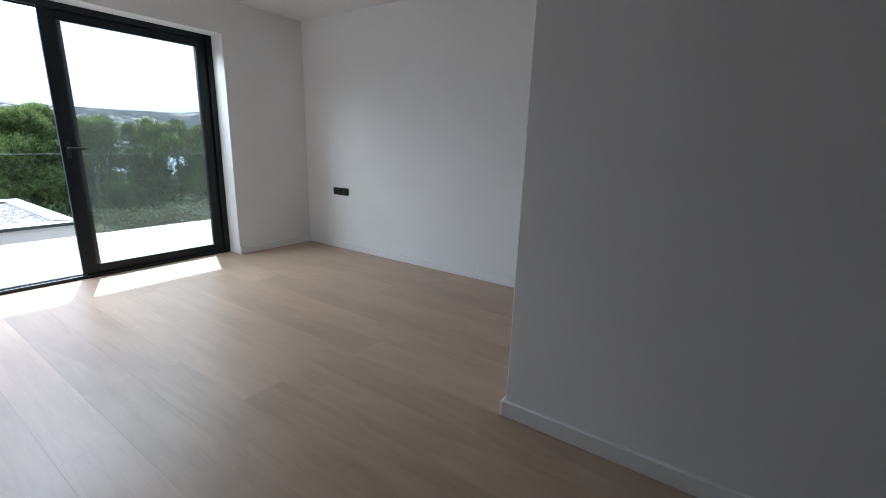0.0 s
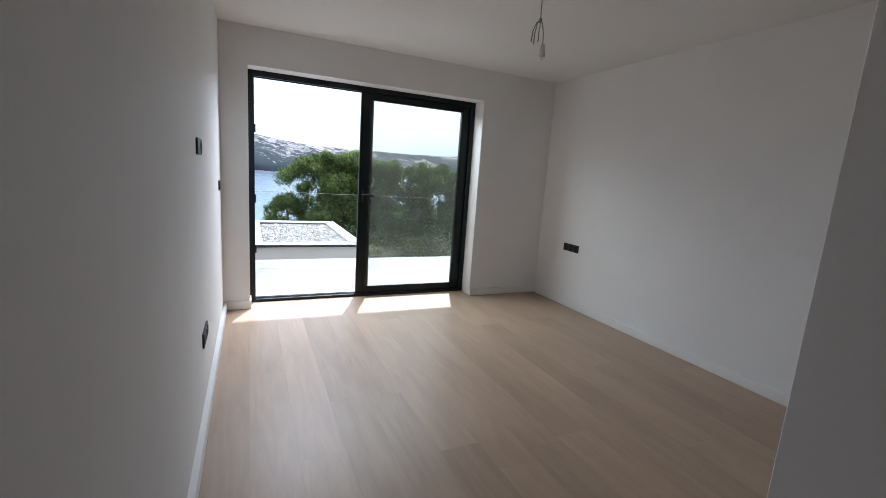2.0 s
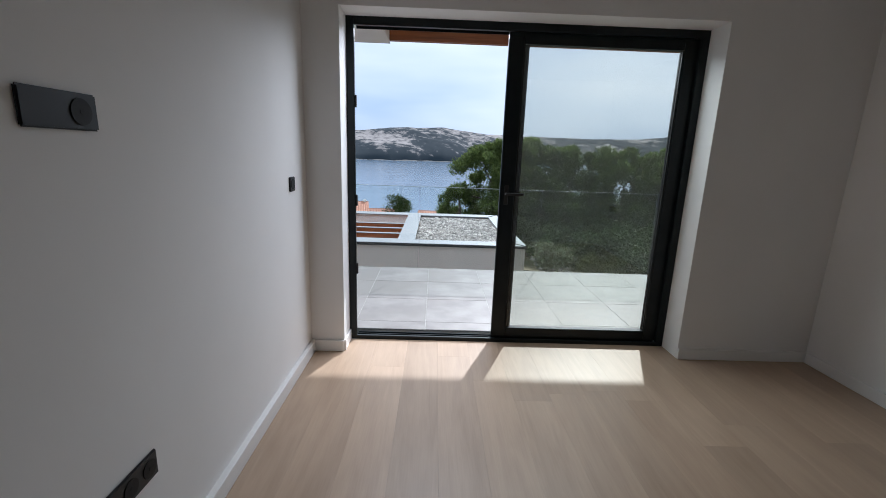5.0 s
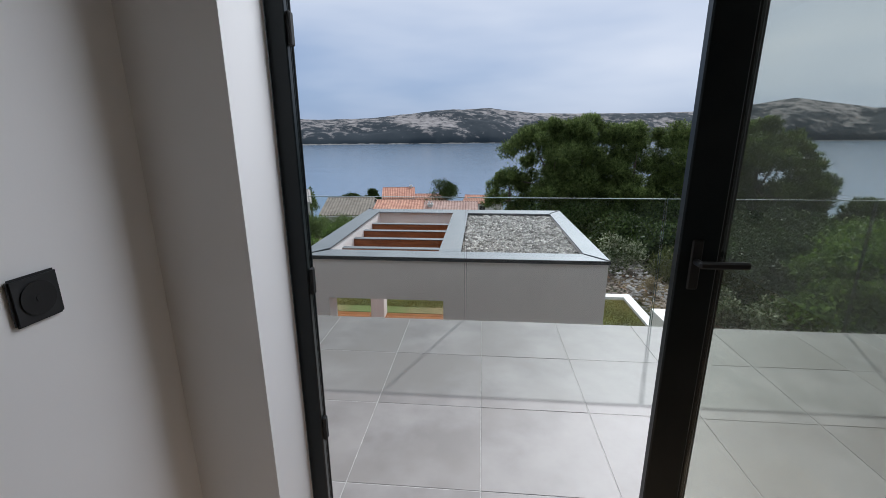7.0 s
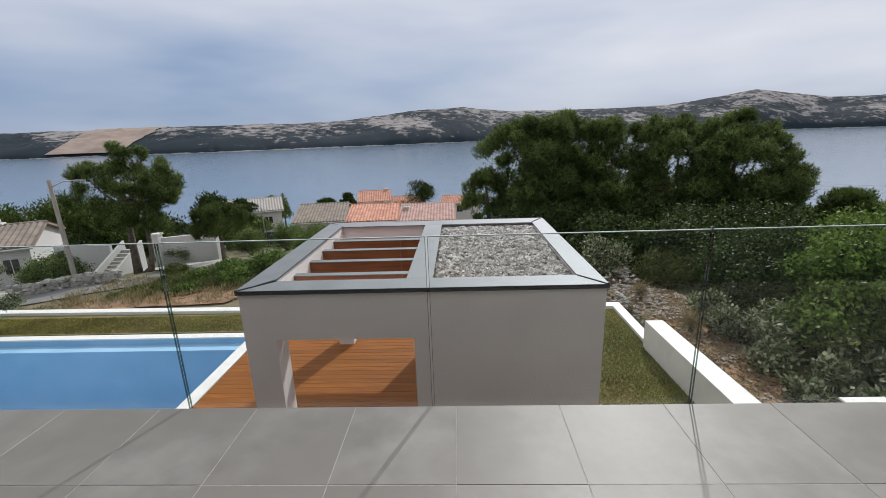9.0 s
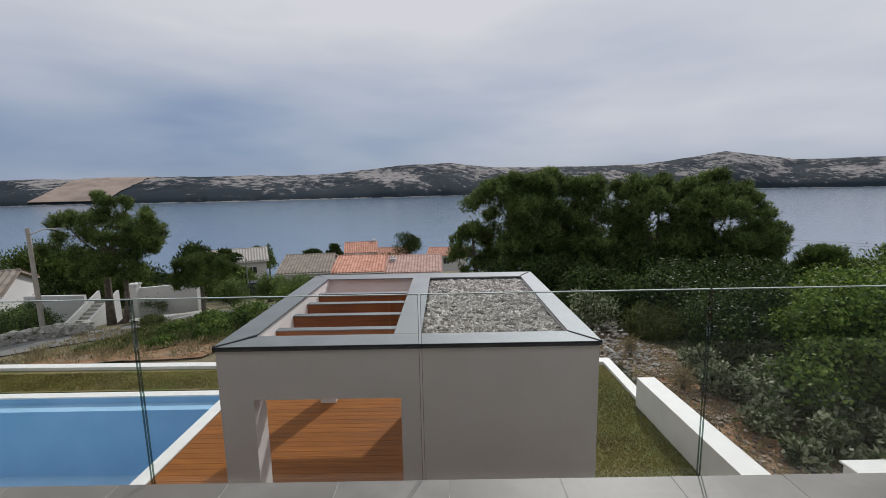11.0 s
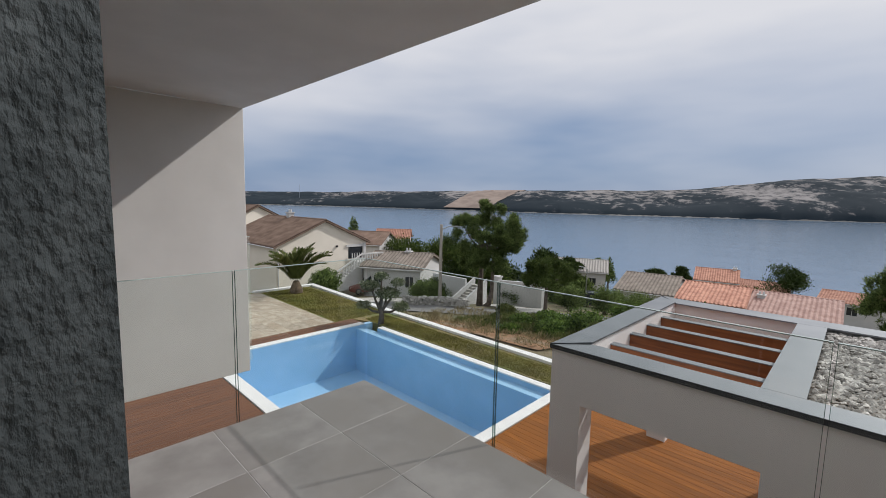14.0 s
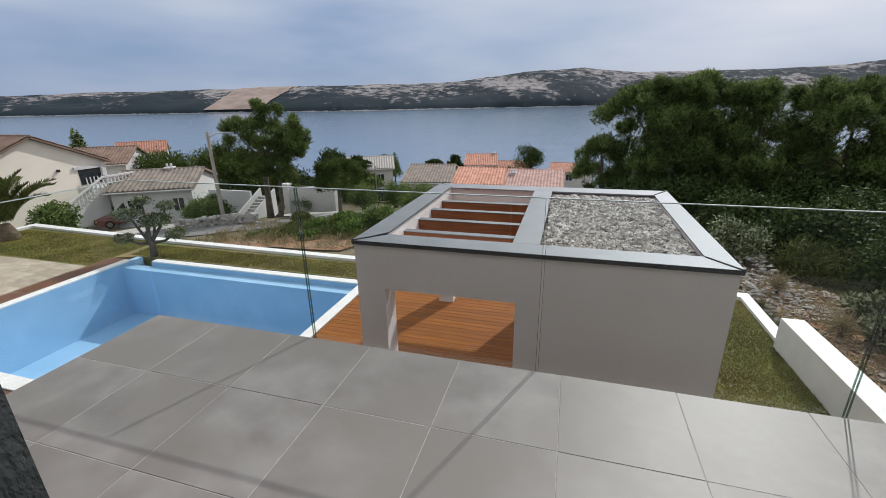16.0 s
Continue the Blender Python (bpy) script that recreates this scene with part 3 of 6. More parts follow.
part("frame_left", join(box(DX0, DX0 + FW, 0.0, 0.022, 0.0, DZ, 0.003), box(DX0, DX0 + FW - 0.02, 0.022, 0.032, 0.0, DZ), box(DX0, DX0 + FW - 0.004, 0.032, 0.038, 0.0, DZ, 0.002), box(DX0, DX0 + FW - 0.02, 0.038, 0.050, 0.0, DZ), box(DX0, DX0 + FW - 0.006, 0.050, 0.060, 0.0, DZ, 0.003)), M_ALU, door)
part("frame_right", box(DX1 - FW, DX1, 0.0, 0.028, 0.0, DZ), M_ALU, door)
part("frame_head", join(box(DX0 + FW, DX1 - FW, 0.0, 0.028, DZ - FW, DZ), box(DX0 + FW, DX1 - FW, 0.028, 0.10, DZ - 0.018, DZ), box(DX0 + FW, DX1 - FW, 0.097, 0.10, DZ - FW, DZ - 0.018)), M_ALU, door)
part("sill_track", join(box(DX0 + FW, DX1 - FW, 0.0, 0.10, -0.02, 0.012), box(DX0 + FW, DX1 - FW, 0.0, 0.02, 0.012, 0.028), box(DX0 + FW, DX1 - FW, 0.043, 0.049, 0.012, 0.026), box(DX0 + FW, DX1 - FW, 0.078, 0.084, 0.012, 0.026)), M_ALU, door)
for i, z in enumerate((0.55, 1.05, 1.72)):
    part("lock_keep", box(DX0 + FW, DX0 + FW + 0.012, 0.004, 0.026, z - 0.04, z + 0.04, 0.003), M_SEAL, door)


def leaf(name, x0, x1, y0, y1, stile):
    a = part(name, join(box(x0, x0 + stile, y0, y1, 0.03, DZ - FW + 0.02, 0.004), box(x1 - stile, x1, y0, y1, 0.03, DZ - FW + 0.02, 0.004),
                        box(x0 + stile, x1 - stile, y0, y1, 0.03, 0.03 + stile * 0.72, 0.003), box(x0 + stile, x1 - stile, y0, y1, DZ - FW + 0.02 - stile * 0.85, DZ - FW + 0.02, 0.003)), M_ALU, door)
    ym = (y0 + y1) / 2
    part("pane", box(x0 + stile - 0.01, x1 - stile + 0.01, ym - 0.006, ym + 0.006, 0.04 + stile * 0.7, DZ - FW + 0.03 - stile * 0.85), M_DOORGLASS, a, "faintly tinted double glazing")
    part("seal", join(box(x0 + stile, x0 + stile + 0.008, y0 + 0.008, y1 - 0.008, 0.03 + stile * 0.72, DZ - FW + 0.02 - stile * 0.85), box(x1 - stile - 0.008, x1 - stile, y0 + 0.008, y1 - 0.008, 0.03 + stile * 0.72, DZ - FW + 0.02 - stile * 0.85)), M_SEAL, a)
    return a


leaf_in = leaf("sliding_leaf", 1.305, DX1 - 0.035, 0.030, 0.062, 0.105)
leaf_out = leaf("fixed_leaf", 1.345, DX1 - 0.035, 0.066, 0.096, 0.100)
part("handle", join(box(1.335, 1.365, 0.022, 0.030, 1.05, 1.19, 0.004), rod((1.35, 0.024, 1.13), (1.35, -0.010, 1.13), 0.009, None, 10), box(1.342, 1.47, -0.018, -0.004, 1.12, 1.14, 0.005)), M_BLACK, leaf_in, "black lever handle")

# ---- outside of the house ----
for bm in (box(-5.15, DX0 - 0.025, 0.0, 0.187, -3.1, 2.62), box(DX1 + 0.025, 6.0, 0.0, 0.187, -3.1, 2.62), box(DX0 - 0.025, DX1 + 0.025, 0.0, 0.187, DZ + 0.02, 2.62), box(DX0 - 0.025, DX1 + 0.025, 0.0, 0.187, -3.1, -0.03)):
    solid("facade", bm, M_STUCCO, "rough dark grey stucco house front", "wall", "structure")
solid("facade_side", join(box(W + 0.15, 6.0, -6.35, 0.0, -3.1, 2.62), box(-5.15, -1.45, -6.35, 0.0, -3.1, 2.62), box(-1.45, -0.15, -4.0, 0.0, -3.1, 2.62), box(-1.45, W + 0.15, -6.35, 0.0, -3.1, -0.15)), M_PLASTER, "plain rendered house body", "wall", "structure")
solid("roof_slab", box(-6.2, 6.2, -6.6, 2.33, 2.9, 3.1), M_PLASTER, "flat white rendered roof slab", "roof", "structure")
solid("soffit", box(-5.15, 0.27, 0.2, 2.33, 2.62, 2.9), M_PLASTER, "smooth white rendered canopy over the terrace", "canopy", "structure")
pergola = thing("wooden_canopy", (0.27, 0.2, 2.62), "brown timber canopy boards over the terrace", "canopy", "structure")
for i in range(14):
    part("board", box(0.27, 6.0, 0.22 + i * 0.148, 0.36 + i * 0.148, 2.76, 2.79, 0.004), M_BEAM, pergola)
part("fascia_beam", box(0.27, 6.0, 2.24, 2.32, 2.64, 2.76, 0.004), M_BEAM, pergola)
solid("side_wall", box(-5.35, -5.15, -1.0, 2.33, -0.90, 2.62, 0.004), M_PLASTER, "tall white rendered side wall half in shade", "wall", "structure")
solid("neighbour_slab", box(-9.0, -5.35, -1.0, 2.25, -0.9, -0.05), M_PLASTER, "white rendered balcony slab beyond the side wall", "balcony", "structure")

terrace = thing("terrace", (0, 0.2, 0), "grey porcelain tiled terrace floor", "terrace", "structure")
part("slab", box(-2.115, 5.0, 0.2, 2.085, -0.28, -0.012), M_PLASTER, terrace)
part("bed", box(-2.105, 4.99, 0.2, 2.078, -0.012, -0.001), M_GROUT, terrace)


def balustrade(name, runs, z0, z1, label):
    root = thing(name, (runs[0][0], runs[0][1], z0), label, "glass railing")
    for x0, y0, x1, y1 in runs:
        dx, dy = x1 - x0, y1 - y0
        n = math.hypot(dx, dy)
        ux, uy = dx / n, dy / n
        px, py = -uy * 0.006, ux * 0.006
        g = 0.006
        a, b = (x0 + ux * g, y0 + uy * g), (x1 - ux * g, y1 - uy * g)
        pane = part("pane", prism([(a[0] - px, a[1] - py), (b[0] - px, b[1] - py), (b[0] + px, b[1] + py), (a[0] + px, a[1] + py)], z0, z1), M_GLASS, root)
        for (ex, ey), s in ((a, 1), (b, -1)):
            if ex < -2.1 and ey > 2.05:
                continue
            cx, cy = ex + ux * 0.001 * s, ey + uy * 0.001 * s
            part("pane_edge", prism([(cx - px * 1.02 - ux * 0.001, cy - py * 1.02 - uy * 0.001), (cx - px * 1.02 + ux * 0.001, cy - py * 1.02 + uy * 0.001), (cx + px * 1.02 + ux * 0.001, cy + py * 1.02 + uy * 0.001), (cx + px * 1.02 - ux * 0.001, cy + py * 1.02 - uy * 0.001)], z0, z1), M_GLASSEDGE, pane)
        part("top_edge", prism([(a[0] - px * 1.05, a[1] - py * 1.05), (b[0] - px * 1.05, b[1] - py * 1.05), (b[0] + px * 1.05, b[1] + py * 1.05), (a[0] + px * 1.05, a[1] + py * 1.05)], z1 - 0.001, z1 + 0.003), M_GLASSTOP, pane)
    return root


YG, ZG = 2.115, 1.0
xs = (-2.115, -0.80, 0.66, 2.13, 3.55, 4.99)
runs = [(xs[i], YG, xs[i + 1], YG) for i in range(5)] + [(-2.135, 1.10, -2.135, YG), (-2.135, 0.21, -2.135, 1.10)]
balustrade("glass_railing", runs, -0.2, ZG, "frameless clear glass railing on the terrace edge")
balustrade("glass_railing", [(-5.17, 2.37, -6.6, 2.37), (-6.6, 2.37, -8.0, 2.37)], -0.78, 0.95, "clear glass railing panel beside the side wall")

# ---- pool house ----
PX0, PX1, PY0, PY1, PT, DECK = -1.91, 2.57, 4.76, 8.85, -0.25, -2.95
pav = thing("pool_house", (0.3, 4.78, DECK), "white rendered flat-roofed pool house with timber pergola", "pool house")
part("wall_front", join(box(0.24, PX1, PY0, PY0 + 0.25, DECK, PT - 0.02), box(PX0, 0.24, PY0, PY0 + 0.33, -0.92, PT - 0.02), box(PX0, -1.51, PY0, PY0 + 0.33, DECK, -0.92)), M_RENDER, pav)
part("wall_right", box(PX1 - 0.25, PX1, PY0 + 0.25, PY1 - 0.25, DECK, PT - 0.02), M_RENDER, pav)
part("wall_rear", join(box(0.24, PX1, PY1 - 0.25, PY1, DECK, PT - 0.02), box(PX0, 0.24, PY1 - 0.33, PY1, -0.92, PT - 0.02)), M_RENDER, pav)
part("wall_middle", box(0.22, 0.46, PY0 + 0.25, PY1 - 0.25, DECK, PT - 0.02), M_RENDER, pav)
part("beam_left", box(PX0, PX0 + 0.33, PY0 + 0.33, PY1 - 0.33, -0.92, PT - 0.02), M_RENDER, pav)
part("corner_column", box(PX0, PX0 + 0.33, PY1 - 0.33, PY1, DECK, -0.92), M_RENDER, pav)
part("roof_deck", box(0.46, PX1 - 0.25, PY0 + 0.25, PY1 - 0.25, -0.55, -0.345), M_MEMBRANE, pav)
e = 0.02
for name, bm in (("coping_front", prism([(PX0 - e, PY0 - e), (PX1 + e, PY0 - e), (PX1 - 0.27, PY0 + 0.34), (PX0 + 0.36, PY0 + 0.34)], PT - 0.02, PT)),
                 ("coping_rear", prism([(PX0 - e, PY1 + e), (PX0 + 0.36, PY1 - 0.42), (PX1 - 0.27, PY1 - 0.42), (PX1 + e, PY1 + e)], PT - 0.02, PT)),
                 ("coping_left", hull(*[(x, y, z - t) for t in (0, 0.02) for x, y, z in ((PX0 - e, PY0 - e + 0.006, PT), (PX0 - e, PY1 + e - 0.006, PT), (PX0 + 0.356, PY0 + 0.346, PT + 0.026), (PX0 + 0.356, PY1 - 0.426, PT + 0.026))])),
                 ("coping_right", prism([(PX1 + e, PY0 - e + 0.006), (PX1 + e, PY1 + e - 0.006), (PX1 - 0.266, PY1 - 0.426), (PX1 - 0.266, PY0 + 0.346)], PT - 0.02, PT)),
                 ("coping_middle", box(0.14, 0.48, PY0 + 0.345, PY1 - 0.425, PT - 0.02, PT))):
    part(name, bm, M_CAP, pav, "grey sheet metal coping")
for name, bm in (("drip_front", box(PX0 - e, PX1 + e, PY0 - e - 0.004, PY0 - e, PT - 0.055, PT - 0.002)), ("drip_left", box(PX0 - e - 0.004, PX0 - e, PY0 - e, PY1 + e, PT - 0.055, PT - 0.002)),
                 ("drip_right", box(PX1 + e, PX1 + e + 0.004, PY0 - e, PY1 + e, PT - 0.055, PT - 0.002)), ("drip_rear", box(PX0 - e, PX1 + e, PY1 + e, PY1 + e + 0.004, PT - 0.055, PT - 0.002))):
    part(name, bm, M_CAPEDGE, pav, "dark metal drip edge")
for sx, x in ((1, PX0 - e), (-1, PX1 + e)):
    for y0, y1, n in ((PY0 - e, PY0 + 0.34, 1), (PY1 + e, PY1 - 0.42, -1)):
        x2 = x + sx * (0.37 if sx > 0 else 0.29)
        part("mitre_seam", hull((x, y0, PT), (x + sx * 0.03, y0, PT), (x2, y1 - n * 0.02, PT), (x2, y1, PT), (x, y0, PT + 0.012), (x + sx * 0.03, y0, PT + 0.012), (x2, y1 - n * 0.02, PT + 0.012), (x2, y1, PT + 0.012)), M_CAPEDGE, pav)
for i in range(4):
    y = 5.72 + i * 0.68
    b = part("pergola_beam", box(PX0 + 0.33, 0.22, y, y + 0.10, -0.62, -0.40, 0.004), M_BEAM, pav, "stained timber beam")
    part("beam_cap", box(PX0 + 0.33, 0.22, y - 0.012, y + 0.112, -0.40, -0.388), M_CAP, b, "grey metal cap")

# roof gravel, one sheet of loose stones
rng = np.random.default_rng(4)


def stones(name, n, x0, x1, y0, y1, z, size, label, category, material, zvar=0.01):
    base = np.array([(1, 0, 0), (-1, 0, 0), (0, 1, 0), (0, -1, 0), (0, 0, 1), (0, 0, -1)], float)
    tri = np.array([(0, 2, 4), (2, 1, 4), (1, 3, 4), (3, 0, 4), (2, 0, 5), (1, 2, 5), (3, 1, 5), (0, 3, 5)])
    p = np.c_[rng.uniform(x0, x1, n), rng.uniform(y0, y1, n), z + rng.uniform(0, zvar, n)]
    s = size * rng.uniform(0.5, 1.3, (n, 1)) * np.c_[rng.uniform(0.7, 1.8, n), rng.uniform(0.5, 0.9, n), rng.uniform(0.4, 0.8, n)]
    w = rng.uniform(0, 2 * np.pi, n)
    v = base[None] * s[:, None]
    v = v + rng.uniform(-0.25, 0.25, v.shape) * s[:, None]
    x = v[..., 0] * np.cos(w)[:, None] - v[..., 1] * np.sin(w)[:, None]
    y = v[..., 0] * np.sin(w)[:, None] + v[..., 1] * np.cos(w)[:, None]
    v = np.stack((x, y, v[..., 2]), -1) + p[:, None]
    f = tri[None] + 6 * np.arange(n)[:, None, None]
    return tagged(new(name, raw_mesh(name, v.reshape(-1, 3).tolist(), f.reshape(-1, 3).tolist(), material)), label, category, "", "stuff")


stones("roof_gravel", 7600, 0.50, 2.28, 5.11, 8.41, -0.335, 0.034, "loose pale grey gravel on the pool house roof", "gravel", M_GRAVEL, 0.035)

# ---- pool ----
QX0, QX1, QY0, QY1 = -11.75, -4.17, 3.88, 8.82
pool = thing("swimming_pool", (-8, 6, DECK - 1.6), "empty swimming pool with sky blue lining", "pool", "structure")
part("basin_floor", box(QX0 - 0.2, QX1 + 0.2, QY0 - 0.2, QY1 + 0.4, DECK - 1.75, DECK - 1.6), M_POOL, pool)
part("basin_wall", box(QX0 - 0.2, QX0, QY0 - 0.2, QY1 + 0.4, DECK - 1.6, DECK - 0.01), M_POOL, pool)
part("basin_wall", box(QX1, QX1 + 0.2, QY0 - 0.2, QY1 + 0.4, DECK - 1.6, DECK - 0.01), M_POOL, pool)
part("basin_wall", box(QX0, QX1, QY0 - 0.2, QY0, DECK - 1.6, DECK - 0.01), M_POOL, pool)
part("overflow_wall", box(QX0, QX1, QY1 - 0.30, QY1 - 0.12, DECK - 1.6, DECK - 0.10), M_POOL, pool)
part("overflow_channel", box(QX0, QX1, QY1 - 0.12, QY1 + 0.1, DECK - 1.6, DECK - 0.14), M_POOL, pool)
part("outer_wall", box(QX0 + 0.7, QX1, QY1 + 0.1, QY1 + 0.3, DECK - 1.6, DECK - 0.01), M_POOL, pool)
part("pool_ledge", box(QX0, QX1, QY0, QY0 + 0.5, DECK - 1.6, DECK - 1.3), M_POOL, pool)
for bm in (box(QX0 - 0.26, QX1 + 0.25, QY0 - 0.3, QY0, DECK - 0.01, DECK + 0.025, 0.004), box(QX0 - 0.26, QX0, QY0, QY1 + 0.05, DECK - 0.01, DECK + 0.025, 0.004), box(QX1, QX1 + 0.25, QY0, QY1 + 0.32, DECK - 0.01, DECK + 0.025, 0.004),
           box(QX0 + 0.72, QX1, QY1 + 0.1, QY1 + 0.32, DECK - 0.01, DECK + 0.025, 0.004)):
    part("coping", bm, M_COPING, pool, "white stone coping")

# ---- ground ----
RR = (0, 11, 14, 28, 31, 42, 50, 80, 97, 108, 230, 400)
ZZ = (-3.05, -3.05, -3.5, -5.35, -6.0, -8.2, -9.6, -14.0, -17.5, -20.6, -24, -26)


def land(x, y):
    """Height of the hillside, which falls to the sea."""
    r = math.hypot(max(abs(x), 0), max(y, 0)) if x < 4 else math.hypot(4 + (x - 4) * 0.45, max(y, 0))
    z = float(np.interp(r, RR, ZZ))
    if -20.5 < x < 5.0 and -7 < y < 10.9:
        return -4.7
    return z + 0.12 * noise.noise((x * 0.35, y * 0.35, 0)) + 0.5 * noise.noise((x * 0.04, y * 0.04, 3)) * min(1, max(0, (r - 14) / 20))


def draped(name, xs_, ys_, lift, material, label, category, kind="structure"):
    v = [(x, y, land(x, y) + lift) for y in ys_ for x in xs_]
    n = len(xs_)
    f = [(j * n + i, j * n + i + 1, (j + 1) * n + i + 1, (j + 1) * n + i) for j in range(len(ys_) - 1) for i in range(n - 1)]
    return tagged(new(name, raw_mesh(name, v, f, material, True)), label, category, "", kind)


def spread(near, far, k):
    """Grid lines, dense near the house and wide far off."""
    a = [i * near for i in range(int(k / near) + 1)]
    while a[-1] < far:
        a.append(a[-1] * 1.12)
    return a


gx = [-v for v in spread(0.6, 2500, 24)][::-1] + spread(0.6, 2500, 24)[1:]
gy = [-v for v in spread(2.0, 300, 8)][::-1] + spread(0.6, 420, 36)[1:]
draped("ground", gx, gy, 0.0, M_GROUND, "stony scrub hillside falling to the sea", "ground")
solid("sea", box(-4500, 4500, 60, 4600, -24, -20), M_SEA, "calm blue-grey sea in the strait", "sea", "structure")

G = DECK - 0.03
solid("lawn", prism([(-20.0, 2.0), (-12.66, 2.0), (-12.66, 9.0), (-11.9, 9.3), (-4.0, 9.3), (-3.9, 8.95), (2.6, 8.95), (2.6, 2.2), (4.85, 2.2), (4.85, 10.4), (-4.0, 10.55), (-12.4, 10.6), (-19.4, 10.95)], -4.9, G), M_LAWN, "short dry lawn with brown patches", "lawn", "structure")
solid("garden_wall", join(prism([(-19.7, 8.0), (-19.45, 8.0), (-19.3, 10.85), (-12.3, 10.55), (2.4, 10.35), (4.75, 10.3), (4.75, 8.26), (4.98, 8.26), (4.98, 10.55), (2.4, 10.6), (-12.3, 10.8), (-19.6, 11.15)], -4.9, DECK + 0.05)),
      M_COPING, "low white rendered garden wall", "garden wall", "structure")
solid("planter_wall", prism([(4.80, 2.2), (5.24, 2.2), (5.02, 8.25), (4.66, 8.25)], -4.9, DECK + 0.58), M_COPING, "thick white rendered retaining wall", "retaining wall", "structure")
solid("deck_base", join(box(QX1 + 0.25, 0.22, 2.2, 8.92, -4.8, DECK - 0.03), box(-12.66, QX1 + 0.25, -0.5, QY0 - 0.31, -4.8, DECK - 0.03), box(-12.66, QX0 - 0.27, QY0 - 0.31, 8.95, -4.8, DECK - 0.03), box(0.22, 2.6, 2.2, 4.78, -4.8, DECK - 0.03)), M_SUBFLOOR, "dark bearers under the deck boards", "deck base", "structure")
solid("paving_base", box(-19.4, -12.68, 0.0, 8.2, -4.8, DECK - 0.025), M_PAVING, "beige stone paved yard", "paving", "structure")

# ---- far shore ----
AZ = (-110, -80, -66, -58, -45, -35, -32, -17, -14, -5, 1, 6.5, 17, 22, 27, 33, 39, 45, 60, 100)
EL = (0.8, 0.8, 0.9, 1.15, 1.57, 1.8, 1.88, 2.02, 2.1, 3.25, 3.3, 2.6, 2.5, 2.43, 2.6, 3.45, 2.3, 2.2, 2.0, 1.5)
SA = (-110, -66, -45, -29, -6, 1, 20, 39, 60, 100)
SD = (2300, 1750, 1330, 1110, 1130, 1200, 1450, 1850, 2100, 2200)


def hill(az, u, out=0.0):
    """A point of the far shore: bearing and the way from the waterline (0) over the ridge to the back (1)."""
    d0 = float(np.interp(az, SA, SD))
    top = math.tan(radians(float(np.interp(az, AZ, EL)))) * (d0 + 330) + 1.5
    d = d0 + 25 * noise.noise((az * 0.25, 0, 7)) * (1 - u) + 520 * u
    s = min(1, u / 0.63)
    h = -21 + (top + 21) * (s ** 0.62) * (1 if u < 0.63 else 1 - (u - 0.63) * 0.5)
    x, y = math.sin(radians(az)) * d, math.cos(radians(az)) * d
    rid = noise.fractal((x * 0.008, y * 0.008, 1.3), 0.9, 2.1, 5)
    h += 10 * rid * min(1, u * 4) * (0.35 if u > 0.5 else 1)
    k = 1 - out / d
    return (x * k, y * k, h + out * 0.25)


def hill_mesh(name, na, nr, left, right, u0, u1, out, material, label, category):
    v, f = [], []
    for i in range(na):
        for j in range(nr):
            u = u0 + (u1 - u0) * j / (nr - 1)
            a, b = left(u), right(u)
            v.append(hill(a + (b - a) * i / (na - 1), u, out))
    for i in range(na - 1):
        for j in range(nr - 1):
            f.append(((i + 1) * nr + j, (i + 1) * nr + j + 1, i * nr + j + 1, i * nr + j))
    return tagged(new(name, raw_mesh(name, v, f, material, True)), label, category, "", "structure")


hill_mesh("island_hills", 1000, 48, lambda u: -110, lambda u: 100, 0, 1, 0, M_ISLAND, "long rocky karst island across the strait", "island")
hill_mesh("ploughed_slope", 60, 48, lambda u: -45.0 + 4.9 * (u / 0.63) ** 0.6 + 0.35 * noise.noise((u * 7, 2, 0)), lambda u: -39.6 + 6.0 * (u / 0.63) ** 0.6 + 0.35 * noise.noise((u * 8, 5, 0)), 0.02, 0.68, 6.0, M_SCAR, "bare tan slope on the far island", "hillside")



# ---- plants ----
def leaves(clumps, n, length, width, seed, droop=0.0, up=0.35, shell=0.55, ragged=0.12, facing=False):
    """Single leaves or needle tufts round a set of clumps (centre, radii), as separate small blades."""
    g = np.random.default_rng(seed)
    c = np.array([q[0] for q in clumps], float)
    r = np.array([q[1] for q in clumps], float)
    w = r.prod(1) ** 0.67
    k = g.choice(len(clumps), n, p=w / w.sum())
    d = g.normal(size=(n, 3))
    d /= np.linalg.norm(d, axis=1)[:, None]
    rad = shell + (1 - shell) * g.random(n) ** 0.6
    rad *= 1 + ragged * g.normal(size=n)
    p = c[k] + d * r[k] * rad[:, None]
    a = d * (0.15 if facing else 0.6) + g.normal(size=(n, 3)) * 0.6 + np.array((0, 0, up - droop))
    a /= np.linalg.norm(a, axis=1)[:, None]
    b = np.cross(a, d + np.array((0, 0, 0.3)) + 0.45 * g.normal(size=(n, 3)) if facing else g.normal(size=(n, 3)))
    b /= np.linalg.norm(b, axis=1)[:, None]
    L = (length * g.uniform(0.6, 1.4, n))[:, None]
    B = (width * g.uniform(0.6, 1.4, n))[:, None]
    v = np.stack((p - b * B * 0.3, p + a * L * 0.55 - b * B, p + a * L, p + a * L * 0.5 + b * B), 1)
    return v.reshape(-1, 3)


def leaf_part(name, v, material, parent, label=""):
    o = ORIGIN.get(parent.name, Vector())
    v = v - np.array(o)
    f = np.arange(len(v)).reshape(-1, 4)
    ob = new(name, raw_mesh(name, v.tolist(), f.tolist(), material))
    ob.parent = parent
    return tagged(ob, label)


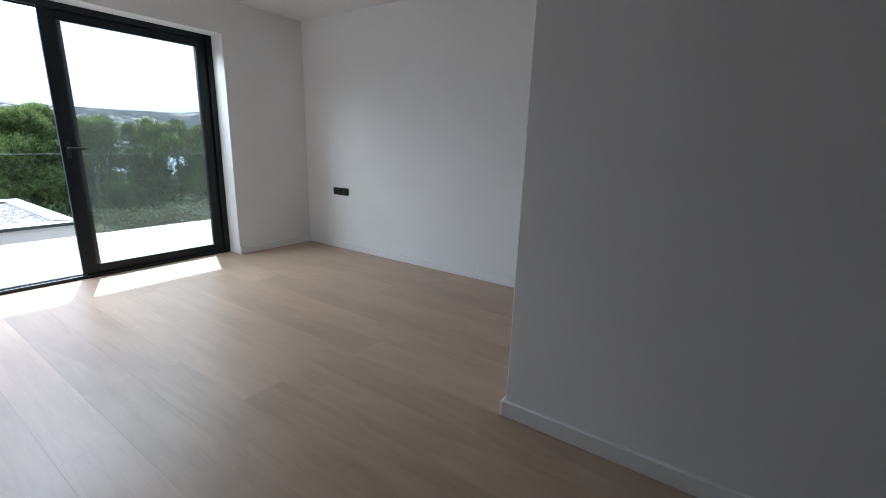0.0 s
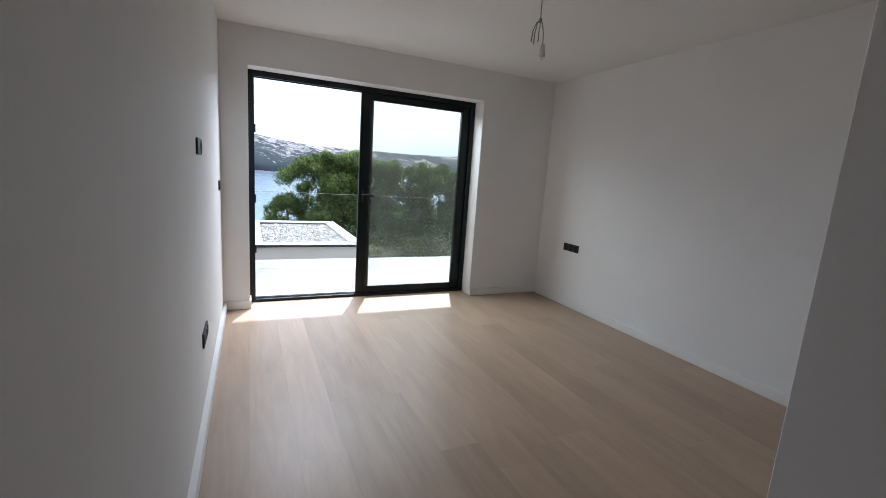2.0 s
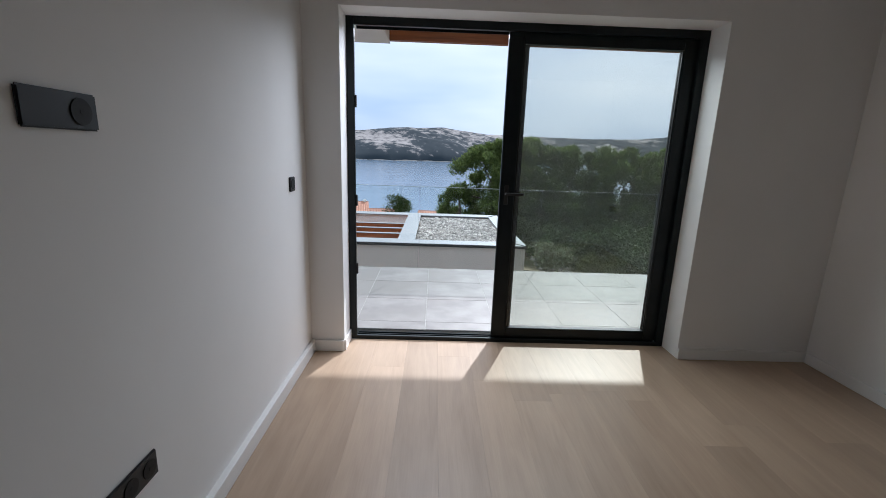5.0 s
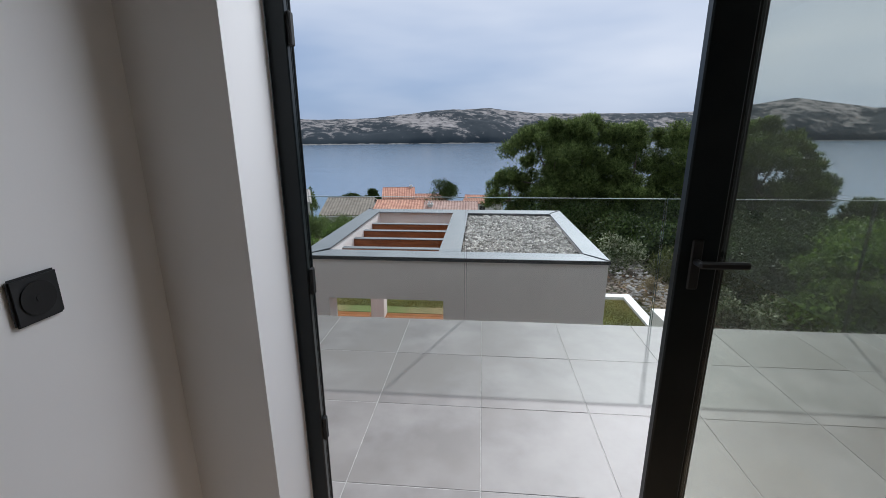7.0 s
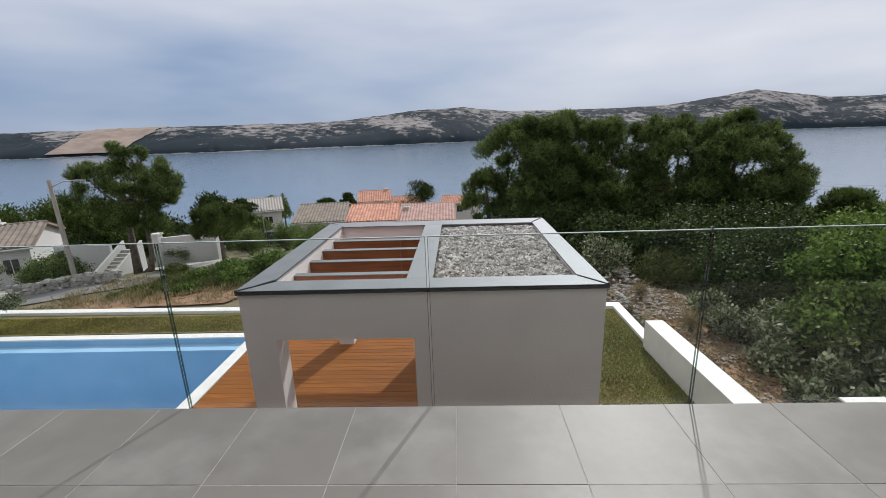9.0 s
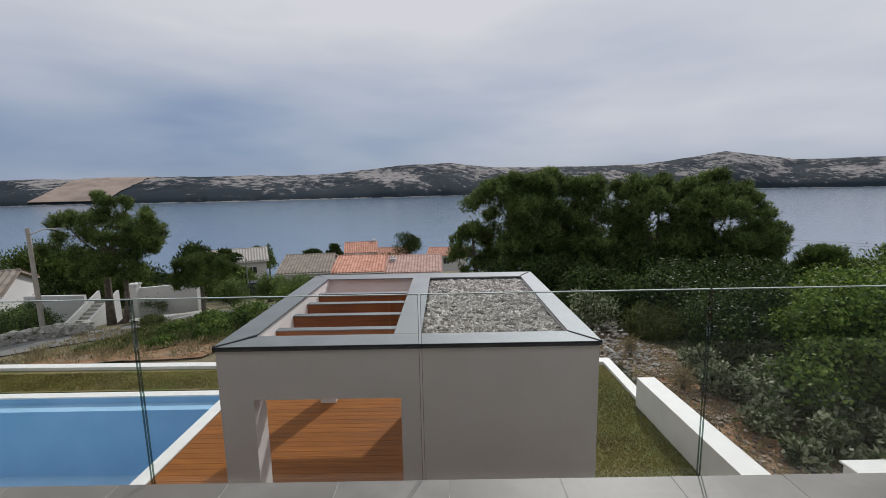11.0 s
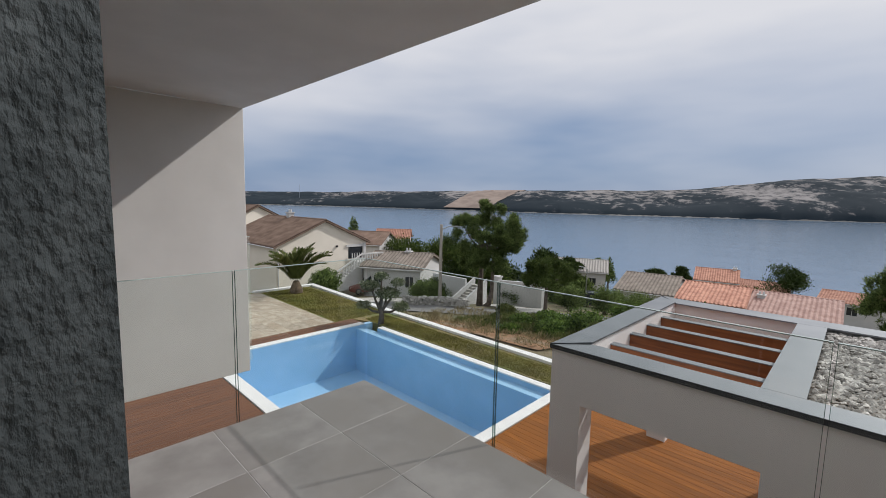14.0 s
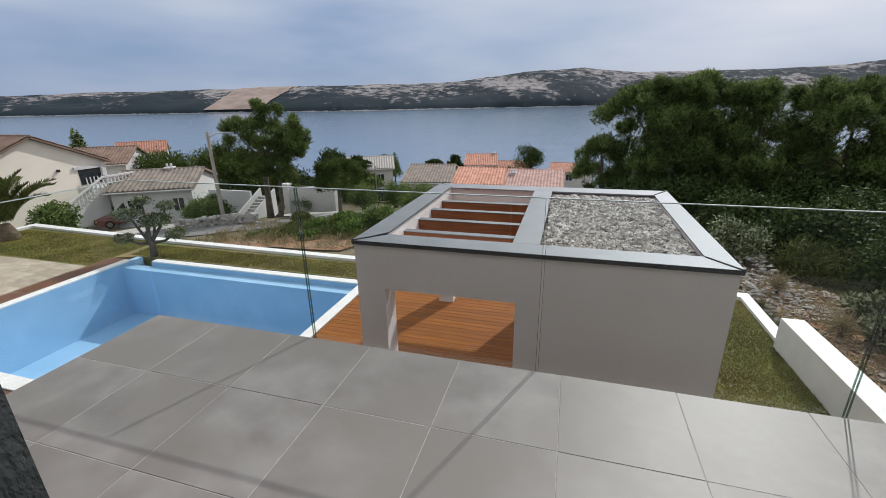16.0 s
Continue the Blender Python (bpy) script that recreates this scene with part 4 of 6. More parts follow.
def crown_clumps(centre, radii, n, size, seed, flat=0.6):
    g = random.Random(seed)
    out = []
    for _ in range(n):
        while True:
            p = Vector((g.uniform(-1, 1), g.uniform(-1, 1), g.uniform(-1, 1)))
            if 0.5 < p.length < 1:
                break
        s = size * g.uniform(0.6, 1.35)
        out.append(((centre[0] + p.x * radii[0], centre[1] + p.y * radii[1], centre[2] + p.z * radii[2]), (s, s, s * flat)))
    return out


def needles(lobes, per_lobe, per_tuft, length, width, seed):
    """Shoots all over the upper side of each lobe, each a brush of thin needles that spread round it."""
    g = np.random.default_rng(seed)
    c = np.repeat(np.array([q[0] for q in lobes], float), per_lobe, 0)
    r = np.repeat(np.array([q[1] for q in lobes], float), per_lobe, 0)
    n = len(c)
    d = g.normal(size=(n, 3)) + np.array((0, 0, 0.35))
    d /= np.linalg.norm(d, axis=1)[:, None]
    tuft = c + d * r * (0.55 + 0.5 * g.random(n) ** 0.5)[:, None]
    shoot = d * 0.7 + np.array((0, 0, 0.75)) + 0.25 * g.normal(size=(n, 3))
    shoot /= np.linalg.norm(shoot, axis=1)[:, None]
    tuft, shoot = np.repeat(tuft, per_tuft, 0), np.repeat(shoot, per_tuft, 0)
    m = len(tuft)
    along = g.random(m)[:, None]
    p = tuft + shoot * (along * 0.34 - 0.17) * (length / 0.16)
    a = shoot * 0.75 + 0.62 * g.normal(size=(m, 3))
    a /= np.linalg.norm(a, axis=1)[:, None]
    b = np.cross(a, np.repeat(d, per_tuft, 0) + np.array((0, 0, 0.3)) + 0.4 * g.normal(size=(m, 3)))
    b /= np.linalg.norm(b, axis=1)[:, None]
    L = (length * g.uniform(0.6, 1.3, m))[:, None]
    B = (width * g.uniform(0.6, 1.3, m))[:, None]
    return np.stack((p - b * B, p + b * B, p + a * L), 1).reshape(-1, 3)


def pine(at, top, crown_z, radii, label, seed, clumps=26, n=9000, size=1.0, material=M_PINE, trunk=0.22, length=0.30, width=0.035, lean=(0, 0), shell=0.35, fork=0.0, leaders=()):
    """Tapered trunk, limbs to cushions of foliage; a near tree (n over 10000) carries brushes of needles on each cushion."""
    g = random.Random(seed)
    x, y, z = at
    root = thing("pine_tree", at, label, "tree", "", "distant trees" if label.startswith("distant") else "pines on the slope")
    cx, cy = x + lean[0], y + lean[1]
    cl = crown_clumps((cx, cy, crown_z), radii, clumps, size, seed, 0.72)
    cl += crown_clumps((cx, cy, top - size * 0.8), (radii[0] * 0.5, radii[1] * 0.5, size * 0.5), 4, size * 0.7, seed + 1)
    for dx, dz, r in leaders:
        cl.append(((cx + dx, cy, crown_z + dz), (r, r, r * 1.25)))
    near = n > 10000
    if near:
        for c, r in list(cl):
            away = Vector((c[0] - cx, c[1] - cy, (c[2] - crown_z) * 0.5 + 0.35)).normalized()
            for k in range(4):
                q = (away + Vector((g.gauss(0, 0.55), g.gauss(0, 0.55), g.gauss(0.25, 0.4)))).normalized()
                t_ = r[0] * g.uniform(0.30, 0.52)
                cl.append(((c[0] + q.x * r[0] * 0.95, c[1] + q.y * r[1] * 0.95, c[2] + q.z * r[2] * 1.05), (t_, t_, t_ * 0.75)))
    mid = Vector((x + (cx - x) * 0.6, y + (cy - y) * 0.6, z + (crown_z - z) * 0.75))
    limbs = [tube([(x, y, z - 0.3), (x + (cx - x) * 0.2, y + (cy - y) * 0.25, z + (crown_z - z) * 0.35), mid, (cx, cy, crown_z + radii[2] * 0.5)], lambda u: trunk * (1.1 - 0.85 * u), 9)]
    for c, r in cl[:clumps:2]:
        s = mid.lerp(Vector((cx, cy, crown_z)), g.random())
        e_ = Vector(c)
        m_ = s.lerp(e_, 0.5) + Vector((0, 0, -0.15))
        limbs.append(tube([s, m_, e_], lambda u: trunk * 0.36 * (1 - 0.75 * u), 6))
    if fork:
        limbs.append(tube([(x + fork * 0.15, y, z - 0.3), (x + fork * 0.8, y, z + 0.35), (x + fork, y, z + 1.3), (cx + fork * 0.9, cy, crown_z)], lambda u: trunk * (1.0 - 0.6 * u), 9))
    part("trunk", join(*limbs), M_BARK, root, "forked grey-brown trunk", True)
    if near:
        v = needles(cl, max(4, n // (len(cl) * 16)), 16, length, width, seed)
        o = np.array(ORIGIN[root.name])
        crown = new("crown", raw_mesh("crown", (v - o).tolist(), np.arange(len(v)).reshape(-1, 3).tolist(), material))
        crown.parent = root
        tagged(crown, "dense needled crown")
    else:
        leaf_part("crown", leaves(cl, n, length, width, seed, up=0.85, shell=shell, ragged=0.2), material, root, "dense needled crown")
    return root


def shrub(name, at, radii, n, material, label, seed, clumps=7, length=0.12, width=0.035, category="bush", droop=0.0, lobe=0.55, ragged=0.12):
    root = thing(name, at, label, category, "", name.replace("_", " ") + " patch")
    x, y, z = at
    cl = crown_clumps((x, y, z + radii[2] * 0.55), (radii[0] * 0.62, radii[1] * 0.62, radii[2] * 0.4), clumps, min(radii) * lobe, seed, 0.8)
    g = random.Random(seed)
    stems = [tube([(x + g.uniform(-0.1, 0.1), y + g.uniform(-0.1, 0.1), z - 0.15), ((x + c[0]) / 2, (y + c[1]) / 2, z + (c[2] - z) * 0.4), c], lambda u: 0.035 * (1 - 0.8 * u), 5) for c, r in cl]
    part("stems", join(*stems), M_BARK, root)
    leaf_part("foliage", leaves(cl, n, length, width, seed, droop, shell=0.55, ragged=ragged, facing=True), material, root)
    return root


def ray_at(az, el, d, eye=(0.72, 0.1, 1.48)):
    """A place by bearing, elevation and distance from the doorway."""
    a = radians(az)
    return (eye[0] + math.sin(a) * d, eye[1] + math.cos(a) * d, eye[2] + math.tan(radians(el)) * d)


# the group of pines behind the pool house
big = "broad dark green pine on the slope behind the pool house"
for i, (x, y, top, rx, rz, cl_, n_) in enumerate(((5.1, 25.7, 1.95, 2.0, 2.5, 26, 150000), (6.9, 25.6, 2.05, 2.0, 2.5, 24, 140000), (9.5, 24.6, 1.65, 2.2, 2.4, 26, 150000), (12.5, 23.3, 1.6, 2.2, 2.4, 26, 150000), (14.7, 22.1, 1.75, 1.8, 2.5, 24, 140000))):
    pine((x, y, land(x, y)), top, top - rz - 0.45, (rx, rx, rz), big, 11 + i, cl_, n_, 0.92, length=0.19, width=0.017, leaders=((0.1, rz - 0.25, 0.7), (-0.8, rz - 0.6, 0.75), (0.9, rz - 0.7, 0.75)))
pine((16.0, 21.0, land(16.0, 21.0)), 0.3, -1.5, (1.0, 1.0, 1.7), "smaller dark green pine at the edge of the group", 16, 22, 60000, 0.6, length=0.18, width=0.016, leaders=((0.5, 1.2, 0.5), (0.9, -0.6, 0.6), (1.3, -1.6, 0.6)))
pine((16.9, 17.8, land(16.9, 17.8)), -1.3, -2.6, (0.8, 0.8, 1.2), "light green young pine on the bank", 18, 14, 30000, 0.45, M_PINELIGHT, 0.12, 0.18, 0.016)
pine((2.8, 25.8, land(2.8, 25.8)), -0.7, -2.4, (1.0, 1.1, 1.5), "low leaning young pine beside the pine group", 15, 16, 36000, 0.5, lean=(-0.3, 0), length=0.18, width=0.016)
# undergrowth: its dark leaf colour carries the shade of the pines
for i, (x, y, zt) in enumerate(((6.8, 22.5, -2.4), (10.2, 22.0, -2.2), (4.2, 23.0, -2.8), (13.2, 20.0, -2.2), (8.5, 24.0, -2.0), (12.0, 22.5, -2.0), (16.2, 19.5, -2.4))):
    shrub("undergrowth_bush", (x, y, land(x, y)), (2.4, 1.6, zt - land(x, y)), 7000, M_UNDER, "bush under the pines, shade put into its leaf colour", 40 + i, 9, 0.16, 0.04)
# the pine by the street
pine((-18.8, 24.0, land(-18.8, 24)), 0.6, -1.35, (2.35, 2.0, 1.95), "open-crowned pine with forked trunk by the street", 21, 36, 120000, 0.62, M_PINE, 0.24, 0.2, 0.015, lean=(0.2, 0), fork=1.1, leaders=((0.0, 2.3, 0.42), (0.35, 1.9, 0.5), (1.3, 2.0, 0.42), (2.3, 1.55, 0.42), (2.35, 0.9, 0.5), (-1.4, 1.3, 0.42), (-2.2, 0.3, 0.42), (2.4, 0.0, 0.5)))
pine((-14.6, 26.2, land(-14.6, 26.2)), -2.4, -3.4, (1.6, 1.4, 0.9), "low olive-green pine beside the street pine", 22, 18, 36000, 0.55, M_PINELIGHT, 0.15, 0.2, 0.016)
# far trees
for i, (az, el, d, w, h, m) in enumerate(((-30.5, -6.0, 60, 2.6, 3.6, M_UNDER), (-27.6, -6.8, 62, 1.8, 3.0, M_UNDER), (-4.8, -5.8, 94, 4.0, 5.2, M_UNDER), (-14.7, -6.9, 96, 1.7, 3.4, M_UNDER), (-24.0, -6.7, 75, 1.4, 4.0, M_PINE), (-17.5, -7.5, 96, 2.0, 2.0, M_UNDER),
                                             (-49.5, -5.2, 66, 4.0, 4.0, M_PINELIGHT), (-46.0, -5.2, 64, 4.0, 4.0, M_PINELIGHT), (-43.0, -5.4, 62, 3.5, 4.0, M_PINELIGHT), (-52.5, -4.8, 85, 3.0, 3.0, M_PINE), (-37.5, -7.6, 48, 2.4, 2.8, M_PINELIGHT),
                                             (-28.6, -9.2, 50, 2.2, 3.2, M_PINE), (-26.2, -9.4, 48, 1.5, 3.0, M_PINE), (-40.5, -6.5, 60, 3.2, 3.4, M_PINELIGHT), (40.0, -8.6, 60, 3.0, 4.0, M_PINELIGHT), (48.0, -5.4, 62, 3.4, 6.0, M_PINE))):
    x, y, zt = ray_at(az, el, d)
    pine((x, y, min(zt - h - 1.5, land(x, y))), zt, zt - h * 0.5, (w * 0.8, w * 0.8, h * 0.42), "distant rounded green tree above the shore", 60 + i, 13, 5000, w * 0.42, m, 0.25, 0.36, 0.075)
for i, (az, el, d, h) in enumerate(((-56.3, -2.0, 72, 4.5), (-22.8, -6.4, 85, 4.0))):
    x, y, zt = ray_at(az, el, d)
    root = thing("cypress_tree", (x, y, zt - h - 1), "dark narrow conifer near the shore", "tree")
    part("trunk", rod((x, y, min(zt - h - 1, land(x, y))), (x, y, zt - 1), 0.18, 0.05), M_BARK, root)
    leaf_part("crown", leaves([((x, y, zt - h * (0.15 + 0.17 * k)), (0.25 + 0.22 * k, 0.25 + 0.22 * k, 0.6)) for k in range(6)], 1500, 0.4, 0.09, 90 + i), M_PINE, root)
# trees scattered down the slope to the shore
gs = random.Random(77)
for i in range(46):
    az, d = gs.uniform(-62, 50), gs.uniform(58, 98)
    if -23 < az < 4 and d < 78 or -68 < az < -48 and d < 70:
        continue
    x, y, _ = ray_at(az, 0, d)
    h = gs.uniform(2.2, 3.8)
    zb = land(x, y)
    pine((x, y, zb), zb + h, zb + h * 0.55, (h * 0.75, h * 0.75, h * 0.35), "distant green tree on the slope to the shore", 300 + i, 9, 2600, h * 0.4, gs.choice((M_UNDER, M_PINE, M_PINELIGHT)), 0.2, 0.36, 0.08)
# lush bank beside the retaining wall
# M_UNDER bushes have the bank's shade painted into their leaves
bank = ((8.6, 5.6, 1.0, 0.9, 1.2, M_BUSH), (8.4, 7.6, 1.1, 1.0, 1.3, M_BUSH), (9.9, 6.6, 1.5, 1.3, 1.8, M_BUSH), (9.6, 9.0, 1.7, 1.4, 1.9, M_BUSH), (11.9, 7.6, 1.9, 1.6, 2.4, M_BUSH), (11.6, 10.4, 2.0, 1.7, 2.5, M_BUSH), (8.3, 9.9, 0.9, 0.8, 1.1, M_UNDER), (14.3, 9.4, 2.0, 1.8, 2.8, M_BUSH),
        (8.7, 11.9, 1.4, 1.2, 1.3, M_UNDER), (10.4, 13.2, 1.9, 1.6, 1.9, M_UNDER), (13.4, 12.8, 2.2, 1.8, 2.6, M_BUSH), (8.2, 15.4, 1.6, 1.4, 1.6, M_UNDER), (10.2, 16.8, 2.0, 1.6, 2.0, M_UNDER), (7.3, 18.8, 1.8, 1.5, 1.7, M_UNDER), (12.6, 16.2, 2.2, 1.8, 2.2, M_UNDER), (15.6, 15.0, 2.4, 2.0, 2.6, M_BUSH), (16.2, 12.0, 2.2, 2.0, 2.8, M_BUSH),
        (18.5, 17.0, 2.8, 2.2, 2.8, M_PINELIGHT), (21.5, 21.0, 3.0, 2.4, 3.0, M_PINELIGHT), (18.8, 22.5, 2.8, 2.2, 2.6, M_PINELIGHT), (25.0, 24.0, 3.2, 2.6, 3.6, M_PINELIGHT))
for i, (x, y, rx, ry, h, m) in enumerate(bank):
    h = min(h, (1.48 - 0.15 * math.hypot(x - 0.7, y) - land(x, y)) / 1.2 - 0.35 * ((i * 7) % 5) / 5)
    shrub("bank_bush", (x, y, land(x, y)), (rx, ry, h), 17000 if y < 14 else 10000, m, "lush green bush on the wild bank" if m is M_BUSH else "bank bush with the pines' shade in its leaf colour" if m is M_UNDER else "light green bush on the far bank", 120 + i, 11, 0.10 if y < 14 else 0.14, 0.036 if y < 14 else 0.045, lobe=0.6, ragged=0.13)
for i, (x, y, rx, h) in enumerate(((6.7, 8.7, 0.45, 0.7), (7.1, 7.7, 0.5, 0.75), (7.5, 8.6, 0.5, 0.8), (7.2, 6.5, 0.42, 0.6), (8.0, 6.0, 0.5, 0.7), (6.9, 10.0, 0.4, 0.7), (7.7, 7.1, 0.5, 0.75), (6.6, 7.3, 0.4, 0.6), (7.0, 8.2, 0.45, 0.65), (7.4, 5.9, 0.4, 0.55), (8.4, 6.7, 0.55, 0.8), (6.5, 6.4, 0.3, 0.4))):
    shrub("silver_shrub", (x, y, land(x, y)), (rx, rx, h), 1300, M_OLIVE, "pale silver-leaved flowering shrub on red soil", 160 + i, 9, 0.11, 0.03)
shrub("silver_shrub", (5.75, 14.4, land(5.75, 14.4)), (0.85, 0.8, 1.55), 4600, M_OLIVE, "tall silver-green olive bush behind the pool house", 171, 9, 0.12, 0.03)
shrub("feathery_shrub", (7.6, 13.9, land(7.6, 13.9)), (1.5, 0.9, 1.0), 4200, M_PALM, "soft yellow-green feathery shrub", 172, 9, 0.2, 0.014)
for i, (x, y) in enumerate(((6.0, 8.9), (7.9, 5.4), (5.9, 11.4))):
    shrub("dry_grass_tuft", (x, y, land(x, y)), (0.16, 0.16, 0.5), 260, M_STRAW, "tuft of dry straw-coloured grass", 180 + i, 4, 0.3, 0.008, "grass")
# vacant plot beyond the lawn
for i, (x, y, rx, h, m) in enumerate(((-10.4, 16.6, 1.1, 0.5, M_BUSH), (-8.7, 17.0, 1.1, 0.65, M_BUSH), (-7.4, 17.8, 1.3, 1.0, M_BUSH), (-12.2, 17.6, 0.8, 0.3, M_PALM), (-6.0, 16.2, 0.9, 0.7, M_PALM), (-4.0, 17.5, 1.2, 0.9, M_BUSH), (-9.4, 14.6, 0.8, 0.35, M_BUSH), (-9.9, 18.6, 1.0, 0.5, M_BUSH), (-8.2, 15.6, 0.9, 0.6, M_BUSH), (-11.2, 15.4, 0.6, 0.25, M_PALM),
                                      # first three added to cover a gable that tree shade should darken
                                      (-25.8, 26.3, 1.3, 2.0, M_PINE), (-26.4, 28.6, 1.4, 2.2, M_PINE), (-24.6, 26.4, 1.2, 1.5, M_PINE), (-21.6, 22.0, 1.5, 1.6, M_PINE), (-23.4, 22.2, 1.5, 1.6, M_PINE), (-25.2, 24.2, 1.4, 1.4, M_PINE), (-13.2, 33.0, 1.6, 2.2, M_PINE), (-15.6, 31.8, 1.3, 1.8, M_PINE), (-20.6, 30.2, 1.3, 1.4, M_PINE), (-10.5, 31.0, 1.5, 1.8, M_PINE), (-17.8, 37.0, 1.6, 2.2, M_PINE), (-15.4, 39.5, 1.6, 2.0, M_PINE), (-19.8, 38.8, 1.5, 2.4, M_PINE), (-12.8, 40.0, 1.6, 1.8, M_PINE), (-25.5, 37.0, 1.8, 2.4, M_PINE), (-28.5, 38.0, 2.0, 2.6, M_PINELIGHT), (-22.0, 42.0, 1.8, 2.6, M_PINE), (-14.0, 20.5, 0.8, 0.5, M_PALM), (-7.0, 21.5, 1.5, 1.1, M_BUSH), (-4.5, 23.0, 1.5, 1.2, M_BUSH), (-8.8, 26.5, 1.6, 1.4, M_PINE))):
    shrub("wild_bush", (x, y, land(x, y)), (rx, rx * 0.8, h), 5500, m, "green wild bush on the vacant plot", 200 + i, 15, 0.12, 0.03, lobe=0.42, ragged=0.35)
shrub("round_bush", (-20.6, 12.0, land(-20.6, 12)), (1.15, 1.1, -2.35 - land(-20.6, 12)), 9000, M_PINE, "clipped round dark green bush behind the wall", 230, 10, 0.12, 0.04)
# clipped olive
olive = thing("olive_tree", (-11.5, 9.4, G), "small cloud-pruned olive tree on the lawn", "tree")
pads = [((-11.5 + 0.59 * q, 9.4 + 0.81 * q, G + h), (r, r, r * 0.5)) for q, h, r in ((0.25, 1.12, 0.44), (-0.38, 1.42, 0.36), (-0.62, 0.72, 0.27), (0.72, 0.62, 0.32), (0.62, 1.52, 0.27), (0.02, 1.76, 0.27))]
part("trunk", join(tube([(-11.5, 9.4, G - 0.1), (-11.44, 9.4, G + 0.3), (-11.55, 9.4, G + 0.7), (-11.35, 9.4, G + 1.1)], lambda u: 0.10 * (1.15 - 0.7 * u), 8), *[tube([(-11.49, 9.4, G + 0.42), ((c[0] - 11.49) / 2 + 0.03, (c[1] + 9.4) / 2, (c[2] + G + 0.42) / 2 - 0.08), c], lambda u: 0.055 * (1 - 0.5 * u), 6) for c, r in pads]), M_BARK, olive, "twisted grey trunk", True)
leaf_part("crown", leaves(pads, 7000, 0.06, 0.016, 240, shell=0.3), M_OLIVE, olive, "silver-green clipped pads")


def palm(at, h, reach, seed):
    g = random.Random(seed)
    x, y, z = at
    root = thing("palm_tree", at, "short date palm with arching fronds on the lawn", "palm")
    part("trunk", tube([(x, y, z - 0.1), (x, y, z + h * 0.25), (x, y, z + h * 0.6), (x, y, z + h), (x, y, z + h + 0.25)], lambda u: 0.27 + 0.10 * math.sin(math.pi * u) - 0.14 * u, 14), M_PALMBARK, root, "thick scaly trunk", True)
    for k in range(26):
        az = k * 2.399 + g.uniform(-0.2, 0.2)
        rise = radians(g.uniform(52, 74) if k % 3 else g.uniform(76, 88))
        L = reach * g.uniform(0.8, 1.05)
        bend = radians(g.uniform(40, 80))
        pts, p = [], Vector((x + math.cos(az) * 0.08, y + math.sin(az) * 0.08, z + h))
        for s in range(11):
            pts.append(p.copy())
            e_ = rise - bend * (s / 10) ** 1.7
            p = p + Vector((math.cos(az) * math.cos(e_), math.sin(az) * math.cos(e_), math.sin(e_))) * (L / 10)
        v = []
        for s in range(60):
            u = 0.16 + 0.82 * s / 59
            i = min(9, int(u * 10))
            p = pts[i].lerp(pts[i + 1], u * 10 - i)
            t_ = (pts[i + 1] - pts[i]).normalized()
            side = t_.cross(Vector((0, 0, 1))).normalized()
            over = side.cross(t_)
            ll = 0.46 * math.sin(math.pi * min(1, 0.2 + u * 0.75)) + 0.06
            for sg in (-1, 1):
                tip = p + (side * sg * 0.62 + t_ * 0.75 + over * (0.28 + 0.2 * g.random()) - Vector((0, 0, 0.12 * g.random()))) * ll
                m_ = p.lerp(tip, 0.5)
                v += [p, m_ + t_ * 0.03, tip, m_ - t_ * 0.03]
        fr = leaf_part("frond", np.array([tuple(q) for q in v]), M_PALM, root)
        part("rib", tube(pts, lambda u: 0.024 * (1 - 0.85 * u), 4), M_PALM, fr)
    return root


palm((-18.3, 9.55, G), 0.34, 2.3, 5)


# ---- houses ----
def corrugated(x0, x1, y0, y1, z0, z1, pitch=0.36, depth=0.10, rows=6):
    """A pitched field of barrel tiles: waves along x, small laps down the slope."""
    v, f = [], []
    nx = max(8, int((x1 - x0) / pitch * 4))
    for j in range(rows * 2 + 1):
        u = j / (rows * 2)
        lap = 0.025 if j % 2 else 0.0
        for i in range(nx + 1):
            x = x0 + (x1 - x0) * i / nx
            v.append((x, y0 + (y1 - y0) * u, z0 + (z1 - z0) * u + depth * (0.5 + 0.5 * math.cos(i * math.pi / 2)) + lap))
    for j in range(rows * 2):
        for i in range(nx):
            a = j * (nx + 1) + i
            f.append((a, a + 1, a + nx + 2, a + nx + 1))
    bm = bmesh.new()
    vs = [bm.verts.new(q) for q in v]
    for q in f:
        bm.faces.new([vs[k] for k in q])
    return bm


